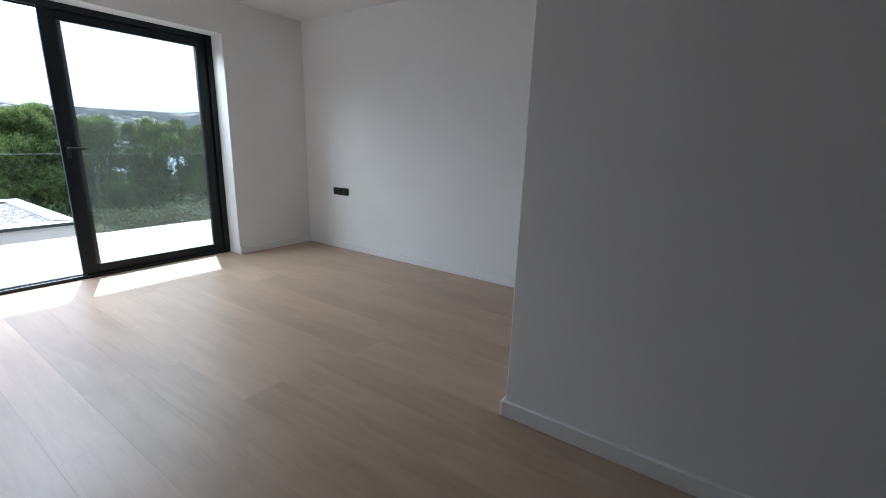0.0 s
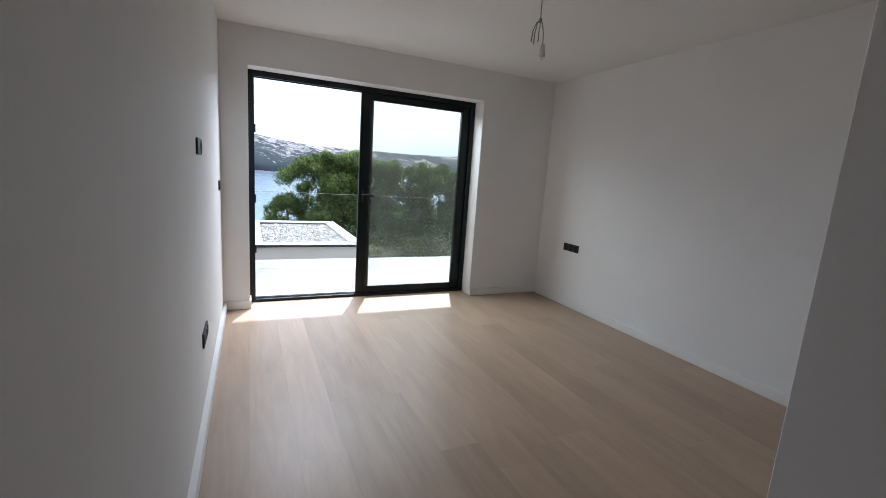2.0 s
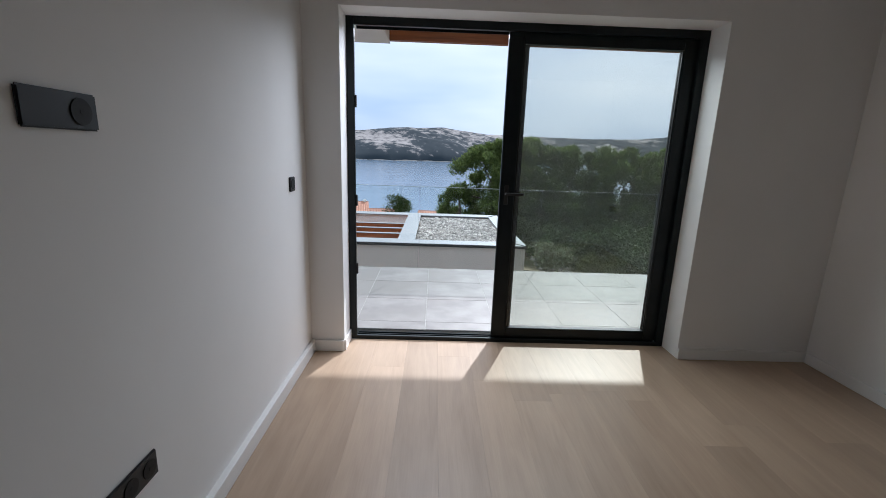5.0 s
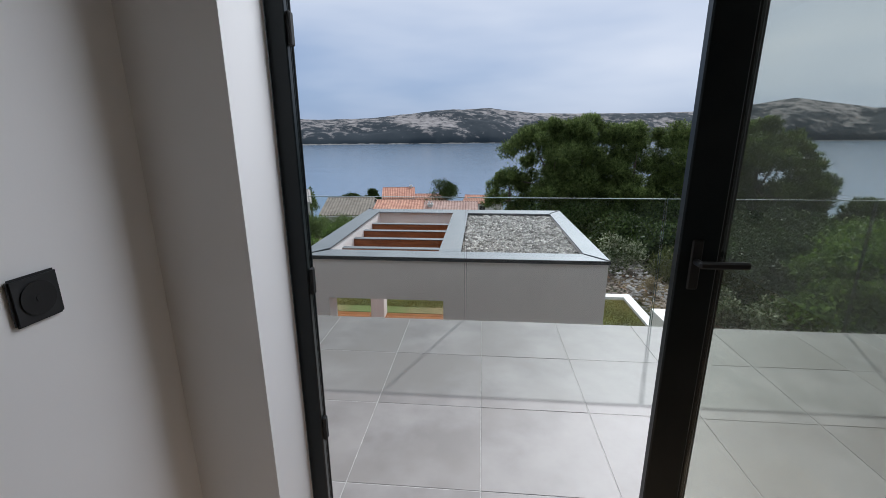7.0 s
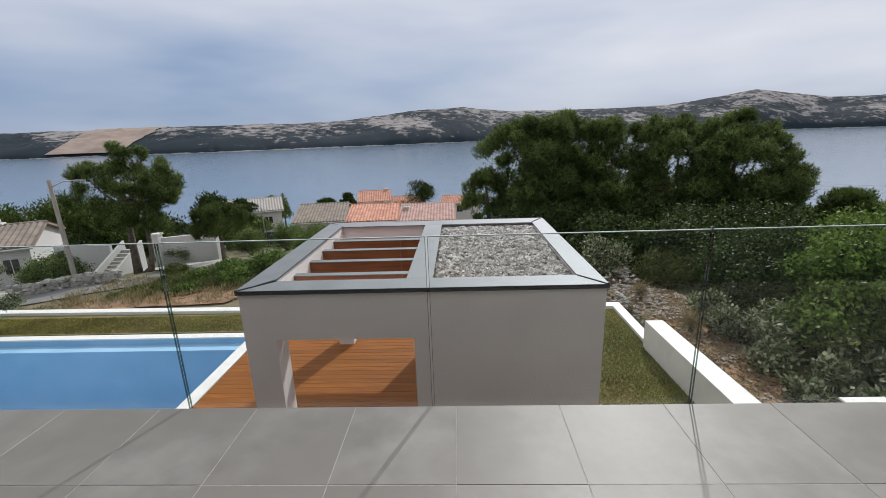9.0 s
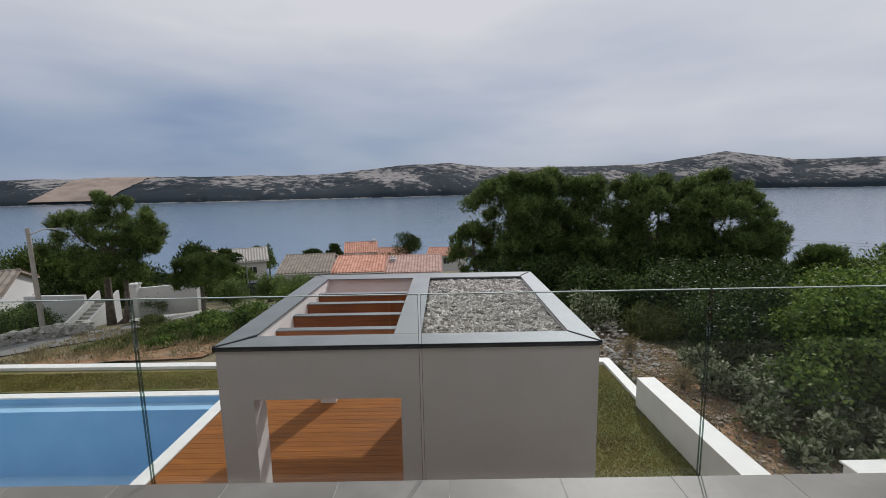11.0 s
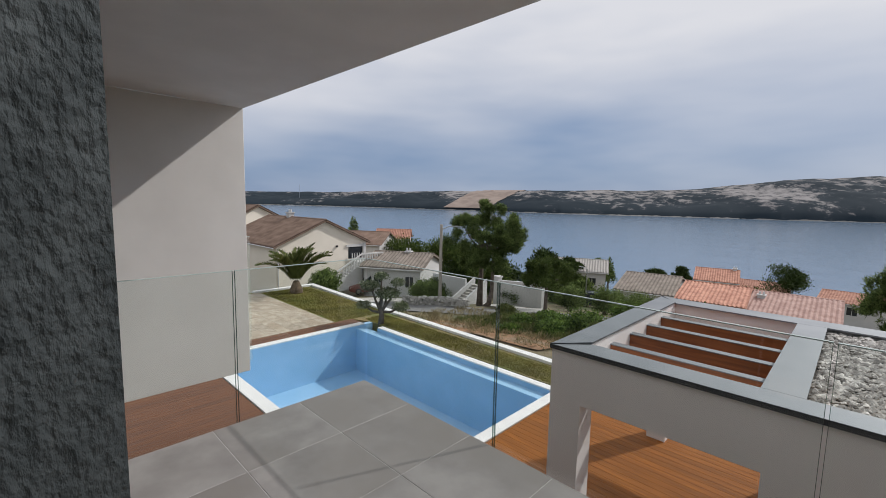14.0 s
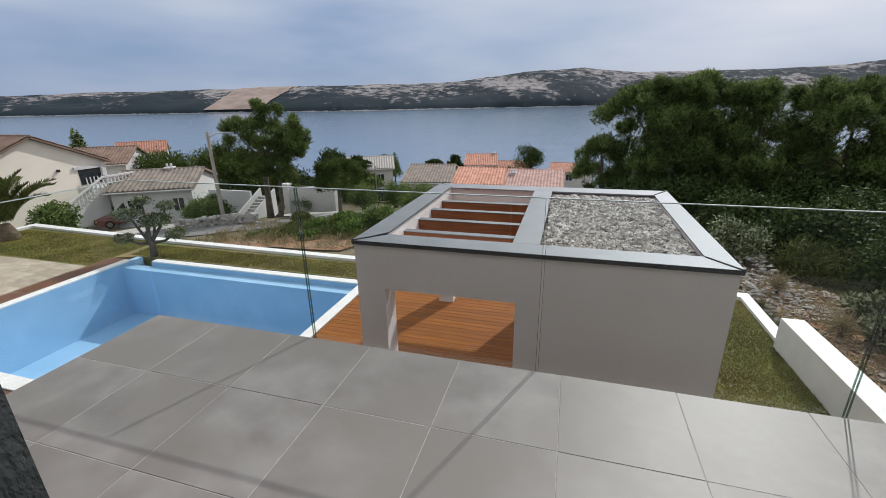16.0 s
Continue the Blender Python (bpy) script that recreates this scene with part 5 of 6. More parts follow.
def house(at, turn, w, d, eave, ridge, wall, roof, label, windows=(), over=0.35, chimney=None, group=""):
    """Gabled house: front along its own x at y = 0, ridge parallel to the front."""
    root = thing("house", at, label, "house", "", group, turn)
    bm = hull(*[(sx * w / 2, y, z) for sx in (-1, 1) for y, z in ((0, -2.5), (d, -2.5), (0, eave), (d, eave), (d / 2, ridge))])
    walls = part("wall", bm, wall, root)
    s = (ridge - eave) / (d / 2)
    slab = [hull(*[(sx * (w / 2 + over), y, z + t) for sx in (-1, 1) for t in (0.02, 0.16) for y, z in ((-over, eave - s * over), (d / 2, ridge))]),
            hull(*[(sx * (w / 2 + over), y, z + t) for sx in (-1, 1) for t in (0.02, 0.16) for y, z in ((d + over, eave - s * over), (d / 2, ridge))])]
    rf = part("roof", join(*slab), roof, root)
    part("tiles", corrugated(-w / 2 - over, w / 2 + over, -over - 0.02, d / 2, eave - s * over + 0.165, ridge + 0.165), roof, rf)
    part("tiles", corrugated(-w / 2 - over, w / 2 + over, d + over + 0.02, d / 2, eave - s * over + 0.165, ridge + 0.165), roof, rf)
    part("ridge_cap", rod((-w / 2 - over, d / 2, ridge + 0.17), (w / 2 + over, d / 2, ridge + 0.17), 0.12, None, 8), roof, rf)
    part("gutter", rod((-w / 2 - over, -over - 0.06, eave - s * over + 0.05), (w / 2 + over, -over - 0.06, eave - s * over + 0.05), 0.06, None, 8), M_HWHITE, rf)
    for x, z, ww, hh in windows:
        win = part("window", join(box(x - ww / 2 - 0.07, x + ww / 2 + 0.07, -0.05, 0.02, z - 0.07, z), box(x - ww / 2 - 0.07, x + ww / 2 + 0.07, -0.05, 0.02, z + hh, z + hh + 0.07), box(x - ww / 2 - 0.07, x - ww / 2, -0.05, 0.02, z, z + hh), box(x + ww / 2, x + ww / 2 + 0.07, -0.05, 0.02, z, z + hh), box(x - 0.025, x + 0.025, -0.04, 0.02, z, z + hh)), M_HWHITE, root)
        part("pane", box(x - ww / 2, x + ww / 2, -0.02, 0.01, z, z + hh), M_DARKWIN, win)
    if chimney:
        cx, cy, ch = chimney
        ck = part("chimney", join(box(cx - 0.3, cx + 0.3, cy - 0.3, cy + 0.3, ridge - 0.9, ridge + ch), box(cx - 0.38, cx + 0.38, cy - 0.38, cy + 0.38, ridge + ch, ridge + ch + 0.1)), M_HWHITE, root)
        part("pot", join(*[rod((cx + o, cy, ridge + ch + 0.1), (cx + o, cy, ridge + ch + 0.4), 0.11, 0.09, 8) for o in (-0.16, 0.16)]), M_HWHITE, ck)
    return root


# cream house with outside stairs; its gable faces the lawn
cream = house((-42.8, 16.75, -8.2), 0, 12.4, 9.8, 5.4, 7.6, M_CREAM, M_BROWNROOF, "cream two-storey house with brown tiled gable roof", chimney=(-1.0, 4.9, 0.6))
gx0 = 6.2
# no opening here: a flat dark panel paints the loggia's shade on the gable
part("loggia_dark_panel", box(gx0 - 0.02, gx0 + 0.03, 7.6, 9.3, 3.75, 4.95), M_DARKWIN, cream, "dark panel painted as the shaded loggia opening")
part("loggia_lintel", box(gx0 - 0.05, gx0 + 0.12, 7.3, 9.7, 4.95, 5.2), M_HWHITE, cream)
for k in range(8):
    part("baluster", rod((gx0 + 0.25, 7.9 + 0.3 * k, 3.55), (gx0 + 0.25, 7.9 + 0.3 * k, 4.3), 0.06, 0.05, 6), M_HWHITE, cream)
part("loggia_post", box(gx0 - 0.1, gx0 + 0.16, 9.35, 9.65, 1.0, 5.3), M_HWHITE, cream)
part("downpipe", rod((gx0 + 0.08, 0.15, 0), (gx0 + 0.08, 0.15, 5.2), 0.06), M_HWHITE, cream)
part("lamp", box(gx0, gx0 + 0.2, 6.1, 6.3, 5.0, 5.2, 0.03), M_BLACK, cream)
part("landing", box(gx0 + 0.03, gx0 + 2.2, 7.8, 10.4, 3.3, 3.55), M_HWHITE, cream)
for k in range(13):
    part("stair_tread", box(gx0 + 1.0, gx0 + 2.2, 7.8 - (k + 1) * 0.34, 7.8 - k * 0.34, 1.0 - k * 0.001, 3.55 - (k + 1) * 0.18), M_HWHITE, cream)
for k in range(22):
    y = 10.3 - k * 0.31
    zf = 3.55 if y > 7.8 else 3.55 - (7.8 - y) * 0.53
    part("baluster", join(rod((gx0 + 2.12, y, zf), (gx0 + 2.12, y, zf + 0.35), 0.05, 0.09, 6), rod((gx0 + 2.12, y, zf + 0.35), (gx0 + 2.12, y, zf + 0.8), 0.09, 0.05, 6)), M_HWHITE, cream)
part("handrail", join(hull(*[(gx0 + 2.12 + a, y, z + b) for a in (-0.09, 0.09) for b in (0, 0.12) for y, z in ((10.4, 4.35), (7.8, 4.35))]), hull(*[(gx0 + 2.12 + a, y, z + b) for a in (-0.09, 0.09) for b in (0, 0.12) for y, z in ((7.8, 4.35), (3.6, 2.12))])), M_HWHITE, cream)
part("landing_pillar", box(gx0 + 1.9, gx0 + 2.2, 10.1, 10.4, -1.0, 3.3), M_HWHITE, cream)
house((-60.0, 16.5, -7.5), 8, 13, 10, 5.6, 8.0, M_CREAM, M_BROWNROOF, "brown-roofed house behind the cream house", ((-3, 3.6, 1.4, 1.2), (3, 3.6, 1.4, 1.2)))
house((-31.3, 25.8, -7.3), 30, 5.8, 7.0, 2.35, 3.35, M_HWHITE, M_GREYROOF, "low white house with weathered grey tiled roof", ((-1.4, 0.9, 0.9, 0.7), (1.8, 0.6, 0.8, 1.0)), chimney=(0.5, 3.5, 0.25))
house((-15.2, 47.0, -10.0), 8, 5.6, 11.0, 2.3, 3.5, M_HWHITE, M_GREYROOF, "white house with grey-beige tiled roof by the shore", ((-2.2, 0.9, 0.6, 0.9), (1.0, 0.9, 1.2, 1.0)), 0.2)
house((-9.35, 48.2, -10.3), 4, 5.9, 11.0, 2.3, 3.4, M_HWHITE, M_REDROOF, "terrace house with bright terracotta tiled roof", ((-1.2, 0.7, 1.0, 1.2), (1.4, 0.7, 1.0, 1.2)), 0.15)
house((-3.0, 48.6, -10.5), 1, 6.6, 11.0, 2.3, 3.4, M_HWHITE, M_PINKROOF, "terrace house with faded pink tiled roof", ((-1.4, 0.7, 1.0, 1.2), (1.6, 0.7, 1.0, 1.2)), 0.15, (-2.6, 3.6, 0.05))
house((-16.2, 85.0, -14.2), 10, 6.2, 8.0, 3.1, 4.7, M_CREAM, M_REDROOF, "distant house with orange tiled roof", ((-1.5, 1.0, 1.0, 1.2), (1.5, 1.0, 1.0, 1.2)), 0.3, (2.6, 4, 0.4))
house((-10.5, 92.0, -15.4), 4, 7.0, 7.0, 2.6, 3.7, M_HWHITE, M_REDROOF, "distant low house with orange tiled roof", ((0, 0.9, 1.2, 1.2),))
house((1.0, 90.0, -15.4), -6, 8.0, 8.0, 2.6, 3.7, M_HWHITE, M_REDROOF, "distant house with orange roof beside the pines", ((0, 0.9, 1.2, 1.2),), 0.3, (2, 4, 0.4))
house((-26.8, 55.0, -10.5), 24, 7.5, 8.0, 2.9, 4.0, M_HWHITE, M_STONE, "white house with pale grey roof near the shore", ((-2, 1.2, 1.0, 0.9), (2, 1.2, 1.0, 0.9)))
house((-70.0, 57.0, -9.6), 45, 7.0, 6.5, 3.3, 4.9, M_HWHITE, M_REDROOF, "distant white house with red tiled roof", ((0, 1.5, 1.0, 1.0),))
house((-52.0, 36.5, -8.8), 30, 6.0, 7.0, 3.9, 5.4, M_HWHITE, M_BROWNROOF, "white gabled house behind the cream house", ((0, 1.8, 1.0, 1.0),))

# ---- street ----
def strip(name, pts, half, lift, material, label, category):
    v, f = [], []
    pts = [Vector(p) for p in pts]
    fine = [pts[i].lerp(pts[i + 1], k / 12) for i in range(len(pts) - 1) for k in range(12)] + [pts[-1]]
    for i, p in enumerate(fine):
        d = (fine[min(i + 1, len(fine) - 1)] - fine[max(i - 1, 0)]).normalized()
        s = Vector((-d.y, d.x))
        for k in range(7):
            q = p + s * half * (k / 3 - 1)
            v.append((q.x, q.y, land(q.x, q.y) + lift))
    for i in range(len(fine) - 1):
        for k in range(6):
            a = i * 7 + k
            f.append((a, a + 1, a + 8, a + 7))
    return tagged(new(name, raw_mesh(name, v, f, material, True)), label, category, "", "structure")


strip("road", [(-30, 14.6), (-22, 16.6), (-16, 19.4), (-10, 23.5), (-4, 30.0), (2, 40.0)], 2.2, 0.05, M_ASPHALT, "narrow worn grey asphalt lane", "road")
strip("driveway", [(-13.8, 22.6), (-17.0, 26.8), (-20.8, 28.0)], 1.9, 0.075, M_CONCRETE, "pale concrete driveway", "driveway")
strip("yard", [(-24, 17.5), (-29.0, 22.8)], 2.4, 0.07, M_CONCRETE, "pale concrete yard of the cream house", "yard")
strip("bare_soil", [(-13.6, 13.6), (-10.0, 14.2), (-6.6, 13.8)], 1.35, 0.06, M_SOIL, "patch of bare reddish soil", "soil")
strip("bank_soil", [(5.9, 2.2), (6.0, 7.0), (6.4, 10.5), (6.0, 14.5)], 0.95, 0.07, M_SOIL, "bare reddish soil bank beside the wall", "soil")
gw = thing("gate_wall", (-21, 29.6, land(-21, 29.6)), "white rendered street wall with pillars", "wall")
part("panel", hull(*[(x, y + o, z) for o in (-0.12, 0.12) for x, y in ((-21.2, 29.58), (-18.1, 31.0)) for z in (-9.2, -5.1)]), M_HWHITE, gw)
for x, y in ((-21.3, 29.5), (-18.0, 31.1)):
    part("pillar", join(box(x - 0.25, x + 0.25, y - 0.25, y + 0.25, -9.4, -4.85), box(x - 0.32, x + 0.32, y - 0.32, y + 0.32, -4.85, -4.73)), M_HWHITE, gw)

stairs = thing("garden_stairs", (-21.4, 24.6, -6.6), "grey concrete garden stairs with white side walls", "stairs", "structure")
for k in range(8):
    part("step", box(-22.0, -20.9, 24.6 + 0.32 * k, 24.6 + 0.32 * (k + 1), -7.6, -6.45 + 0.17 * k), M_CONCRETE, stairs)
for x in (-22.16, -20.9):
    part("side_wall", hull(*[(x + o, y, z) for o in (0, 0.16) for y, z in ((24.5, -7.6), (24.5, -6.1), (27.3, -7.6), (27.3, -4.7))]), M_HWHITE, stairs)
part("terrace_wall", box(-26.0, -22.16, 26.2, 26.4, -7.8, -4.75), M_HWHITE, stairs)

pole = thing("street_lamp", (-19.53, 20.6, land(-19.5, 20.6)), "grey timber pole with a street lamp arm", "street lamp")
part("pole", rod((-19.53, 20.6, land(-19.5, 20.6) - 0.3), (-19.53, 20.6, 0.0), 0.13, 0.09, 12), M_WOODPOLE, pole, "weathered timber pole")
part("arm", tube([(-19.5, 20.6, -0.35), (-19.0, 20.8, -0.1), (-18.5, 21.0, -0.08)], 0.03), M_STEEL, pole)
part("lamp_head", hull(*[(-18.35 + a, 21.05 + b, -0.10 + c) for a in (-0.25, 0.25) for b in (-0.09, 0.09) for c in (-0.04, 0.05)]), M_STEEL, pole)
px_, py_, pz_ = ray_at(-25.4, -8.0, 45)
lamp2 = thing("street_lamp", (px_, py_, land(px_, py_)), "thin grey steel street lamp", "street lamp")
part("pole", rod((px_, py_, land(px_, py_) - 0.2), (px_, py_, pz_), 0.08, 0.06), M_STEEL, lamp2)
part("arm", tube([(px_, py_, pz_ - 0.1), (px_ - 0.4, py_, pz_ + 0.1), (px_ - 0.9, py_, pz_ + 0.12)], 0.04), M_STEEL, lamp2)

dry = thing("stone_wall", (-18.2, 19.3, land(-18.2, 19.3)), "low dry-stacked limestone wall by the lane", "stone wall")
g_ = random.Random(8)
for k in range(190):
    u = g_.random()
    x, y = -21.0 + 4.4 * u, 18.6 + 1.6 * u
    z = land(x, y) + 0.03 + g_.random() * 0.55
    s = 0.115 * g_.uniform(0.6, 1.5)
    part("stone", hull(*[(x + s * a * g_.uniform(0.7, 1.2), y + 0.8 * s * b * g_.uniform(0.6, 1.2), z + 0.6 * s * c * g_.uniform(0.5, 1.2)) for a in (-1.2, 0, 1.2) for b in (-1, 1) for c in (-1, 1)]), M_STONE, dry)


def car(at, turn, material, label, h=1.45, length=4.2):
    root = thing("car", at, label, "car", "", "", turn)
    L, Wd = length / 2, 0.85
    part("body", hull(*[(x, sy * y, z) for sy in (-1, 1) for x, y, z in ((-L, Wd - 0.1, 0.35), (-L, Wd - 0.1, 0.8), (L, Wd - 0.1, 0.35), (L, Wd - 0.1, 0.72), (-L + 0.3, Wd, 0.25), (L - 0.3, Wd, 0.25), (0, Wd, 0.9), (-L + 0.4, Wd, 0.9), (L - 1.0, Wd, 0.88))]), material, root)
    part("cabin", hull(*[(x, sy * y, z) for sy in (-1, 1) for x, y, z in ((-L + 0.35, Wd - 0.08, 0.88), (L - 1.2, Wd - 0.08, 0.86), (-L + 0.75, Wd - 0.2, h), (L - 2.0, Wd - 0.2, h))]), M_DARKWIN, root)
    part("roof", hull(*[(x, sy * (Wd - 0.2), z) for sy in (-1, 1) for x in (-L + 0.8, L - 2.0) for z in (h - 0.02, h + 0.04)]), material, root)
    for sx in (-1, 1):
        for sy in (-1, 1):
            wh = part("wheel", rod((sx * (L - 0.75), sy * (Wd - 0.16), 0.31), (sx * (L - 0.75), sy * (Wd + 0.02), 0.31), 0.31, None, 18), M_TYRE, root)
            part("rim", rod((sx * (L - 0.75), sy * (Wd - 0.1), 0.31), (sx * (L - 0.75), sy * (Wd + 0.03), 0.31), 0.19, None, 12), M_STEEL, wh)
        part("headlight", box(L - 0.06, L + 0.01, sx * 0.6 - 0.15, sx * 0.6 + 0.15, 0.58, 0.70, 0.02), M_WHITEPL, root)
    return root


car((-33.9, 24.6, -7.6), 250, M_REDPAINT, "small rusty red van parked beside the stairs", 1.75, 3.4)
car((-17.5, 41.5, land(-17.5, 41.5) + 0.05), 25, M_CARPAINT, "dark hatchback parked by the white house")
ub = thing("utility_box", (6.75, 5.4, land(6.75, 5.4)), "white utility cabinet with dark handle on the bank", "cabinet")
part("body", box(6.45, 7.05, 5.15, 5.65, -3.2, -2.5, 0.02), M_COPING, ub)
part("lid", box(6.42, 7.08, 5.12, 5.68, -2.5, -2.46, 0.008), M_COPING, ub)
part("handle", tube([(6.75, 5.25, -2.46), (6.75, 5.25, -2.40), (6.95, 5.25, -2.40), (6.95, 5.25, -2.46)], 0.015), M_BLACK, ub)

# far sea mast
mast = ray_at(-63.0, 2.0, 1700)
solid("radio_mast", rod((mast[0], mast[1], 10), (mast[0], mast[1], 62), 0.8, 0.3, 6), M_STEEL, "thin radio mast on the far hill", "mast")

# overhead wires beyond the bank
wires = thing("overhead_wires", (20, 40, -6), "thin overhead wires beyond the green bank", "cable")
for k in range(3):
    a_, b_ = Vector(ray_at(30, -5.6 - 0.25 * k, 70)), Vector(ray_at(62, -5.0 - 0.3 * k, 60))
    part("wire", tube([a_.lerp(b_, q / 10) + Vector((0, 0, -1.2 * (1 - (q / 5 - 1) ** 2) * 0.4)) for q in range(11)], 0.02, 5), M_CABLE, wires)


# rubble and litter on the soil bank
gr = np.random.default_rng(91)
n_ = 1700
ry_ = gr.uniform(4.6, 15.5, n_)
rx_ = np.where(ry_ < 10.6, gr.uniform(5.3, 7.3, n_), gr.uniform(4.6, 7.2, n_))
rz_ = np.array([land(a, b) for a, b in zip(rx_, ry_)]) + 0.085
sz_ = 0.045 * gr.uniform(0.4, 1.6, (n_, 1, 1)) * np.where(ry_ > 9.5, 1.5, 1.0)[:, None, None]
rv_ = gr.normal(size=(n_, 8, 3))
rv_ = rv_ / np.linalg.norm(rv_, axis=2)[..., None] * (1.2, 1.0, 0.6) * 0.35
cube_ = np.array([(a, b, c) for a in (-0.5, 0.5) for b in (-0.5, 0.5) for c in (-0.4, 0.4)])
rv_ = (cube_[None] + rv_) * sz_ + np.stack((rx_, ry_, rz_), -1)[:, None]
cf_ = np.array(((0, 1, 3, 2), (4, 6, 7, 5), (0, 4, 5, 1), (2, 3, 7, 6), (0, 2, 6, 4), (1, 5, 7, 3)))
tagged(new("rubble", raw_mesh("rubble", rv_.reshape(-1, 3).tolist(), (cf_[None] + 8 * np.arange(n_)[:, None, None]).reshape(-1, 4).tolist(), M_RUBBLE)), "scattered grey rubble on the reddish bank", "rubble", "", "stuff")
lx_, ly_ = gr.uniform(5.3, 7.4, 7000), gr.uniform(4.4, 13.5, 7000)
lv_ = leaves([((a, b, land(a, b) + 0.1), (0.05, 0.05, 0.02)) for a, b in zip(lx_[:900], ly_[:900])], 7000, 0.11, 0.012, 92, up=0.0, shell=0.1)
tagged(new("dry_litter", raw_mesh("dry_litter", lv_.tolist(), np.arange(len(lv_)).reshape(-1, 4).tolist(), M_STRAW)), "dry brown leaf litter on the bank", "leaf litter", "", "stuff")



# weeds on the vacant plot
gw_ = np.random.default_rng(55)
for name, n_, x0, x1, y0, y1, mat, hgt, label in (("wild_weeds", 26000, -13.0, -3.0, 14.6, 20.5, M_PALM, 0.22, "yellow-green weeds on the vacant plot"), ("wild_straw", 9000, -16.0, -3.5, 12.6, 19.5, M_STRAW, 0.18, "dry straw grass on the bare soil")):
    wx_, wy_ = gw_.uniform(x0, x1, 420), gw_.uniform(y0, y1, 420)
    wv_ = leaves([((a, b, land(a, b) + 0.12), (0.22, 0.22, 0.10)) for a, b in zip(wx_, wy_)], n_, hgt, 0.014, 56, up=1.1, shell=0.1)
    tagged(new(name, raw_mesh(name, wv_.tolist(), np.arange(len(wv_)).reshape(-1, 4).tolist(), mat)), label, "weeds", "", "stuff")

# ---- grass on the lawn ----
def blades(name, n, areas, h, material, label):
    g = np.random.default_rng(9)
    p = []
    for x0, x1, y0, y1, share in areas:
        k = int(n * share)
        p.append(np.c_[g.uniform(x0, x1, k), g.uniform(y0, y1, k), np.full(k, G)])
    p = np.concatenate(p)
    m = len(p)
    a = g.uniform(0, 2 * np.pi, m)
    s = np.c_[np.cos(a), np.sin(a), np.zeros(m)] * 0.012
    tip = p + np.c_[g.normal(size=m) * 0.02, g.normal(size=m) * 0.02, h * g.uniform(0.4, 1.3, m)]
    v = np.stack((p - s, p + s, tip), 1).reshape(-1, 3)
    f = np.arange(3 * m).reshape(-1, 3)
    return tagged(new(name, raw_mesh(name, v.tolist(), f.tolist(), material)), label, "grass", "", "stuff")


blades("lawn_grass", 90000, ((2.65, 4.8, 4.0, 10.2, 0.35), (-12.4, 2.5, 9.35, 10.3, 0.4), (-19.2, -12.7, 8.3, 10.6, 0.25)), 0.035, M_BLADE, "short tufted half-dry lawn grass")
stones("bank_stones", 320, 5.2, 6.4, 9.5, 15.5, -3.12, 0.07, "scattered pale limestone rubble on the bank", "rubble", M_STONE, 0.12)

# ---- laid pieces ----
def laid(name, mesh, parent, x, y, z, turn=0):
    ob = new(name, mesh)
    ob.parent = parent
    ob.location = (x, y, z)
    ob.rotation_euler = (0, 0, radians(turn))
    return ob


def piece_mesh(name, sx, sy, sz, material, bevel):
    return mesh_of(name, box(0, sx, 0, sy, -sz, 0, bevel), material)


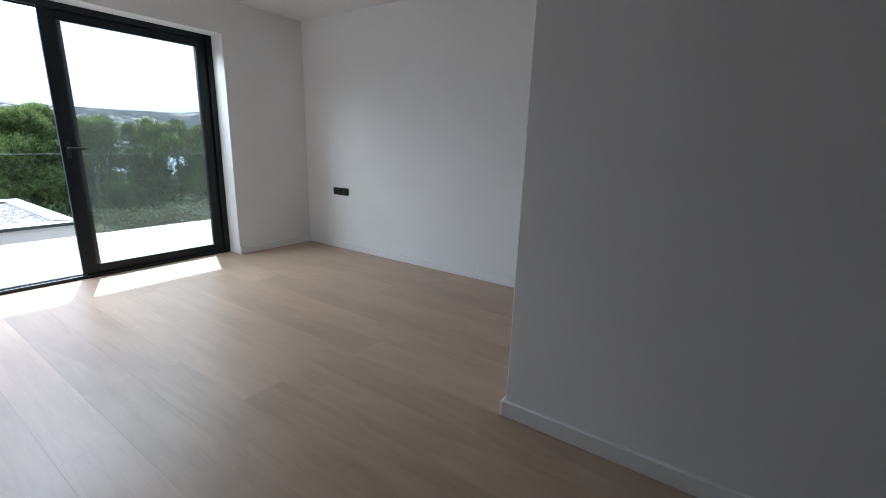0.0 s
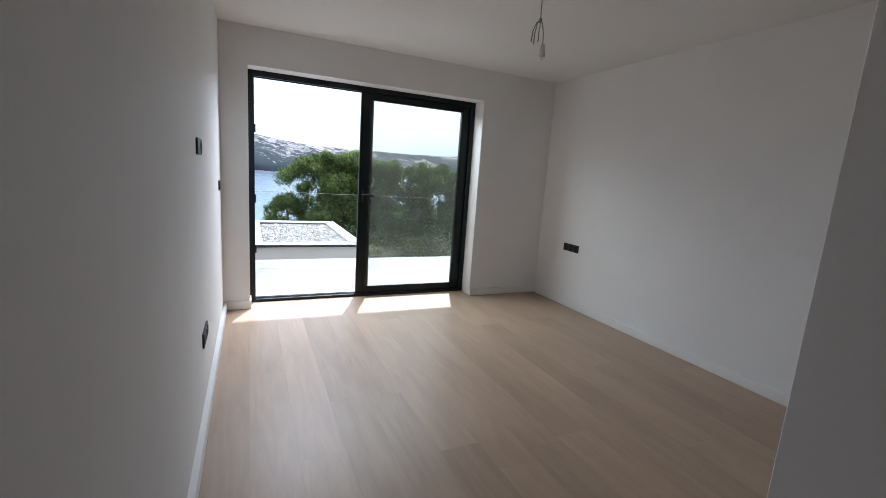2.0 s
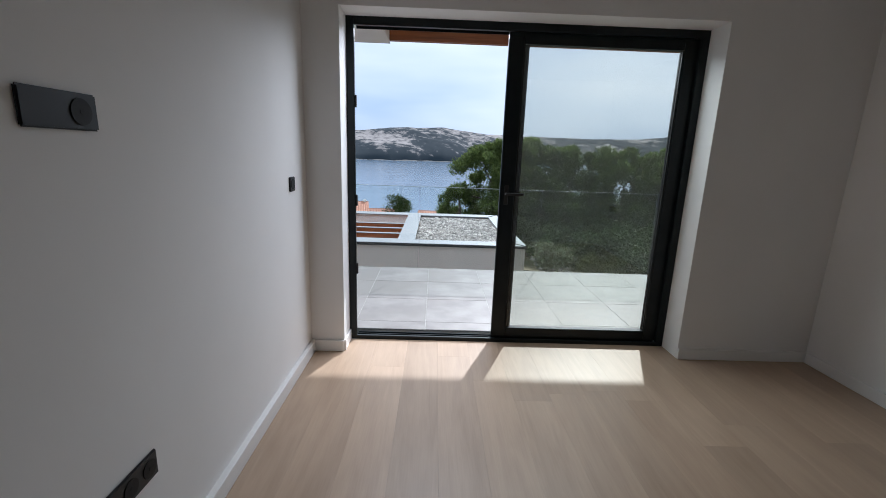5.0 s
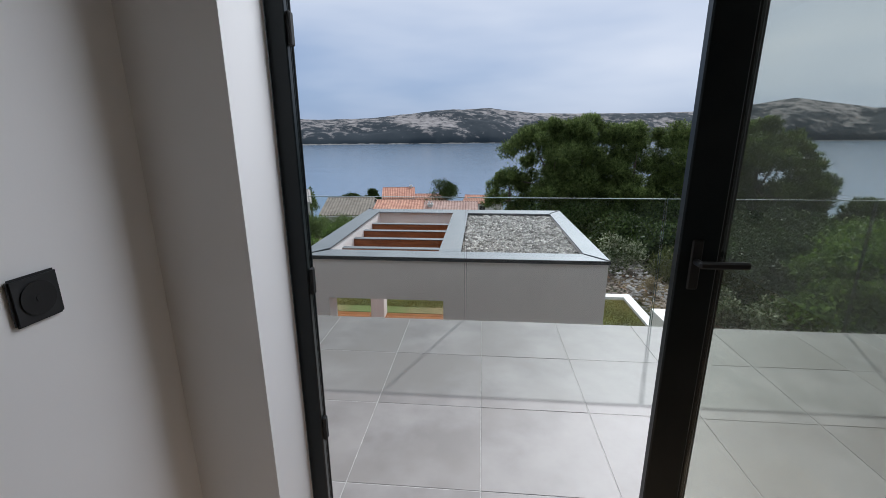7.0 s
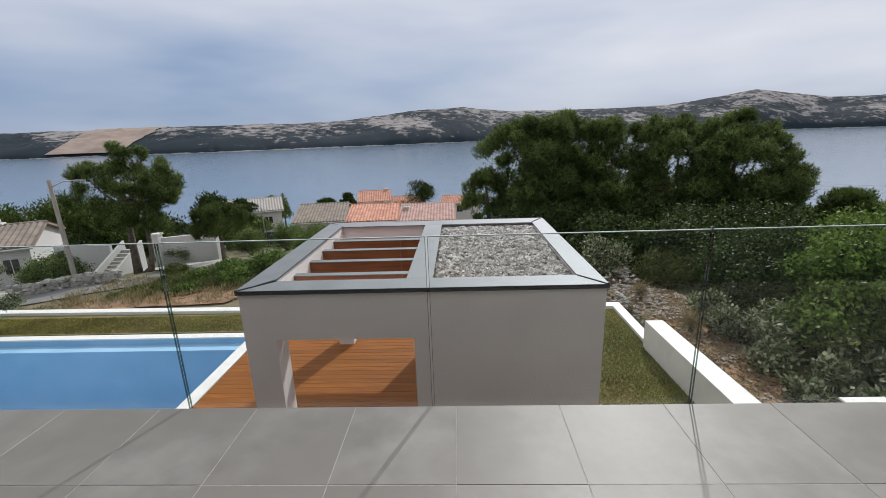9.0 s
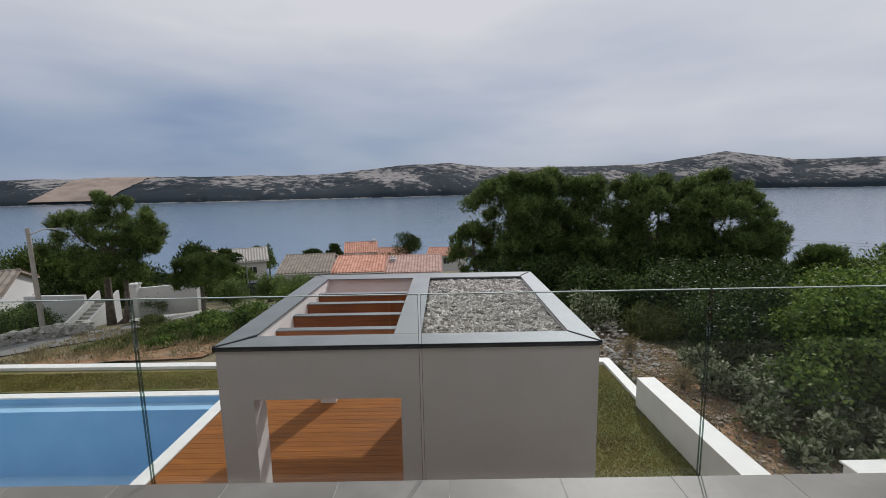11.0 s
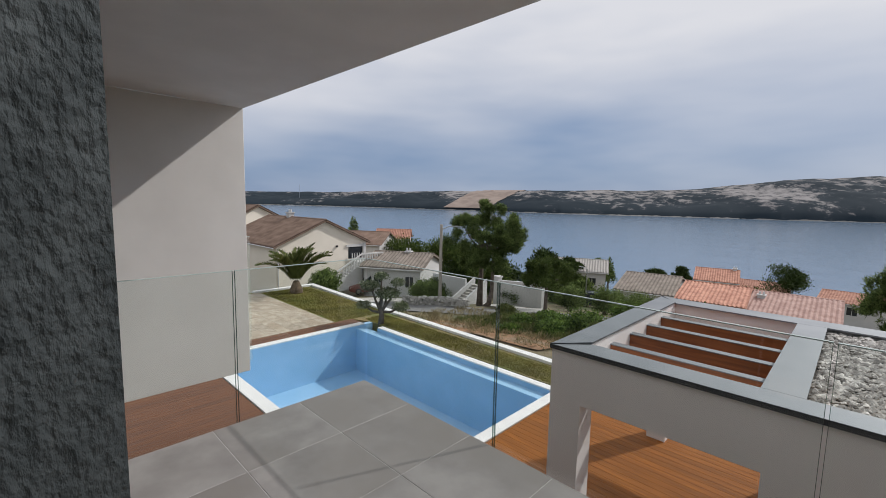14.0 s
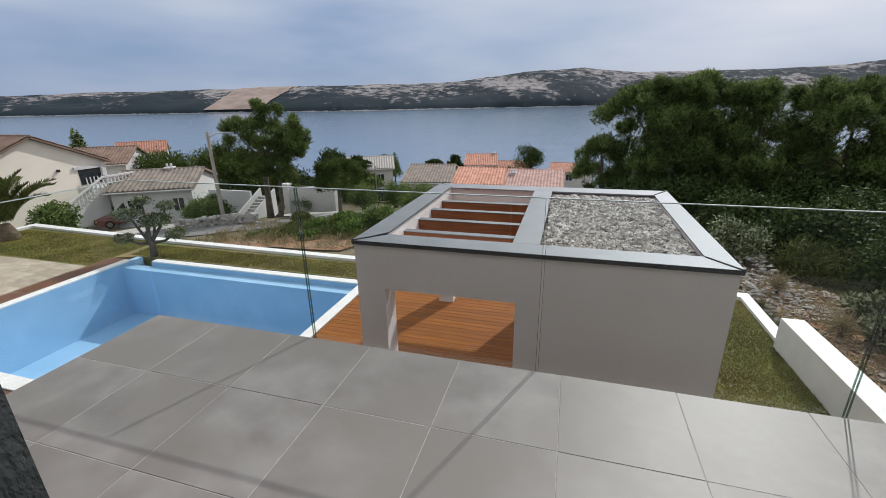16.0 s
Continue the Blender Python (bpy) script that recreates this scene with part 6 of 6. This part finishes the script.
PW = 0.2237
g5 = random.Random(12)
for i in range(16 + 6):
    x = -1.3 + 0.011 + (i - 6) * PW + 1.289 if i >= 6 else -1.3 + i * 0.2166
    w = PW if i >= 6 else 0.2166
    y = -6.2 - g5.uniform(0, 1.6)
    end = -0.001 if x > -0.05 else -4.15
    while y < end:
        L = g5.choice((1.9, 2.2, 2.2))
        a, b = max(y, -6.2), min(y + L, end)
        y += L
        if b - a < 0.05 or (x > BX + 0.01 and b < BACK):
            continue
        laid("plank", piece_mesh("plank", w - 0.0003, b - a - 0.0003, 0.012, M_OAK, 0.0002), floor, x, a, 0)
edges_x = [-2.105] + [-1.541 + 0.584 * k for k in range(12)]
edges_y = (0.2, 0.36, 0.935, 1.51, 2.083)
tile_meshes = {}
for i in range(12):
    for j in range(4):
        h = round(edges_y[j + 1] - edges_y[j], 3)
        w = round(edges_x[i + 1] - edges_x[i], 3)
        if (w, h) not in tile_meshes:
            tile_meshes[w, h] = piece_mesh("tile", w - 0.0045, h - 0.0045, 0.009, M_TILE, 0.001)
        laid("tile", tile_meshes[w, h], terrace, edges_x[i] + 0.002, edges_y[j] + 0.002 - 0.2, 0.0 + 0.0006 * ((i * 7 + j * 3) % 3))

decking = thing("timber_deck", (0, 0, DECK), "reddish-brown hardwood deck boards by the pool", "deck", "structure")


def boards(deck, material, x0, x1, y0, y1, along_x=True):
    pitch = 0.145
    n = int(round(((y1 - y0) if along_x else (x1 - x0)) / pitch))
    me = piece_mesh("deck_board", x1 - x0 if along_x else y1 - y0, pitch - 0.004, 0.025, material, 0.003)
    for k in range(n):
        if along_x:
            laid("deck_board", me, deck, x0, y0 + k * pitch, 0)
        else:
            laid("deck_board", me, deck, x0 + (k + 1) * pitch, y0, 0, 90)


boards(decking, M_DECK, QX1 + 0.26, 0.21, 4.80, 8.92)
boards(decking, M_DECK, QX1 + 0.26, 2.58, 2.4, 4.76)
# these boards take the copy whose colour holds the shade
pool_deck = thing("timber_deck", (0, 0, DECK), "hardwood deck behind the pool, shade put into its brown", "deck", "structure")
boards(pool_deck, M_DECKSHADE, -12.64, QX1 + 0.24, 1.0, QY0 - 0.31, False)
boards(pool_deck, M_DECKSHADE, -12.64, QX0 - 0.27, QY0 - 0.30, 8.93, False)
yard = thing("stone_paving", (0, 0, DECK), "beige stone slabs of the paved yard", "paving", "structure")
slab_me = piece_mesh("slab", 0.797, 0.397, 0.02, M_PAVING, 0.002)
for i in range(8):
    for j in range(12):
        laid("slab", slab_me, yard, -12.69 - (i + 1) * 0.8, 3.4 + j * 0.4, -0.002)
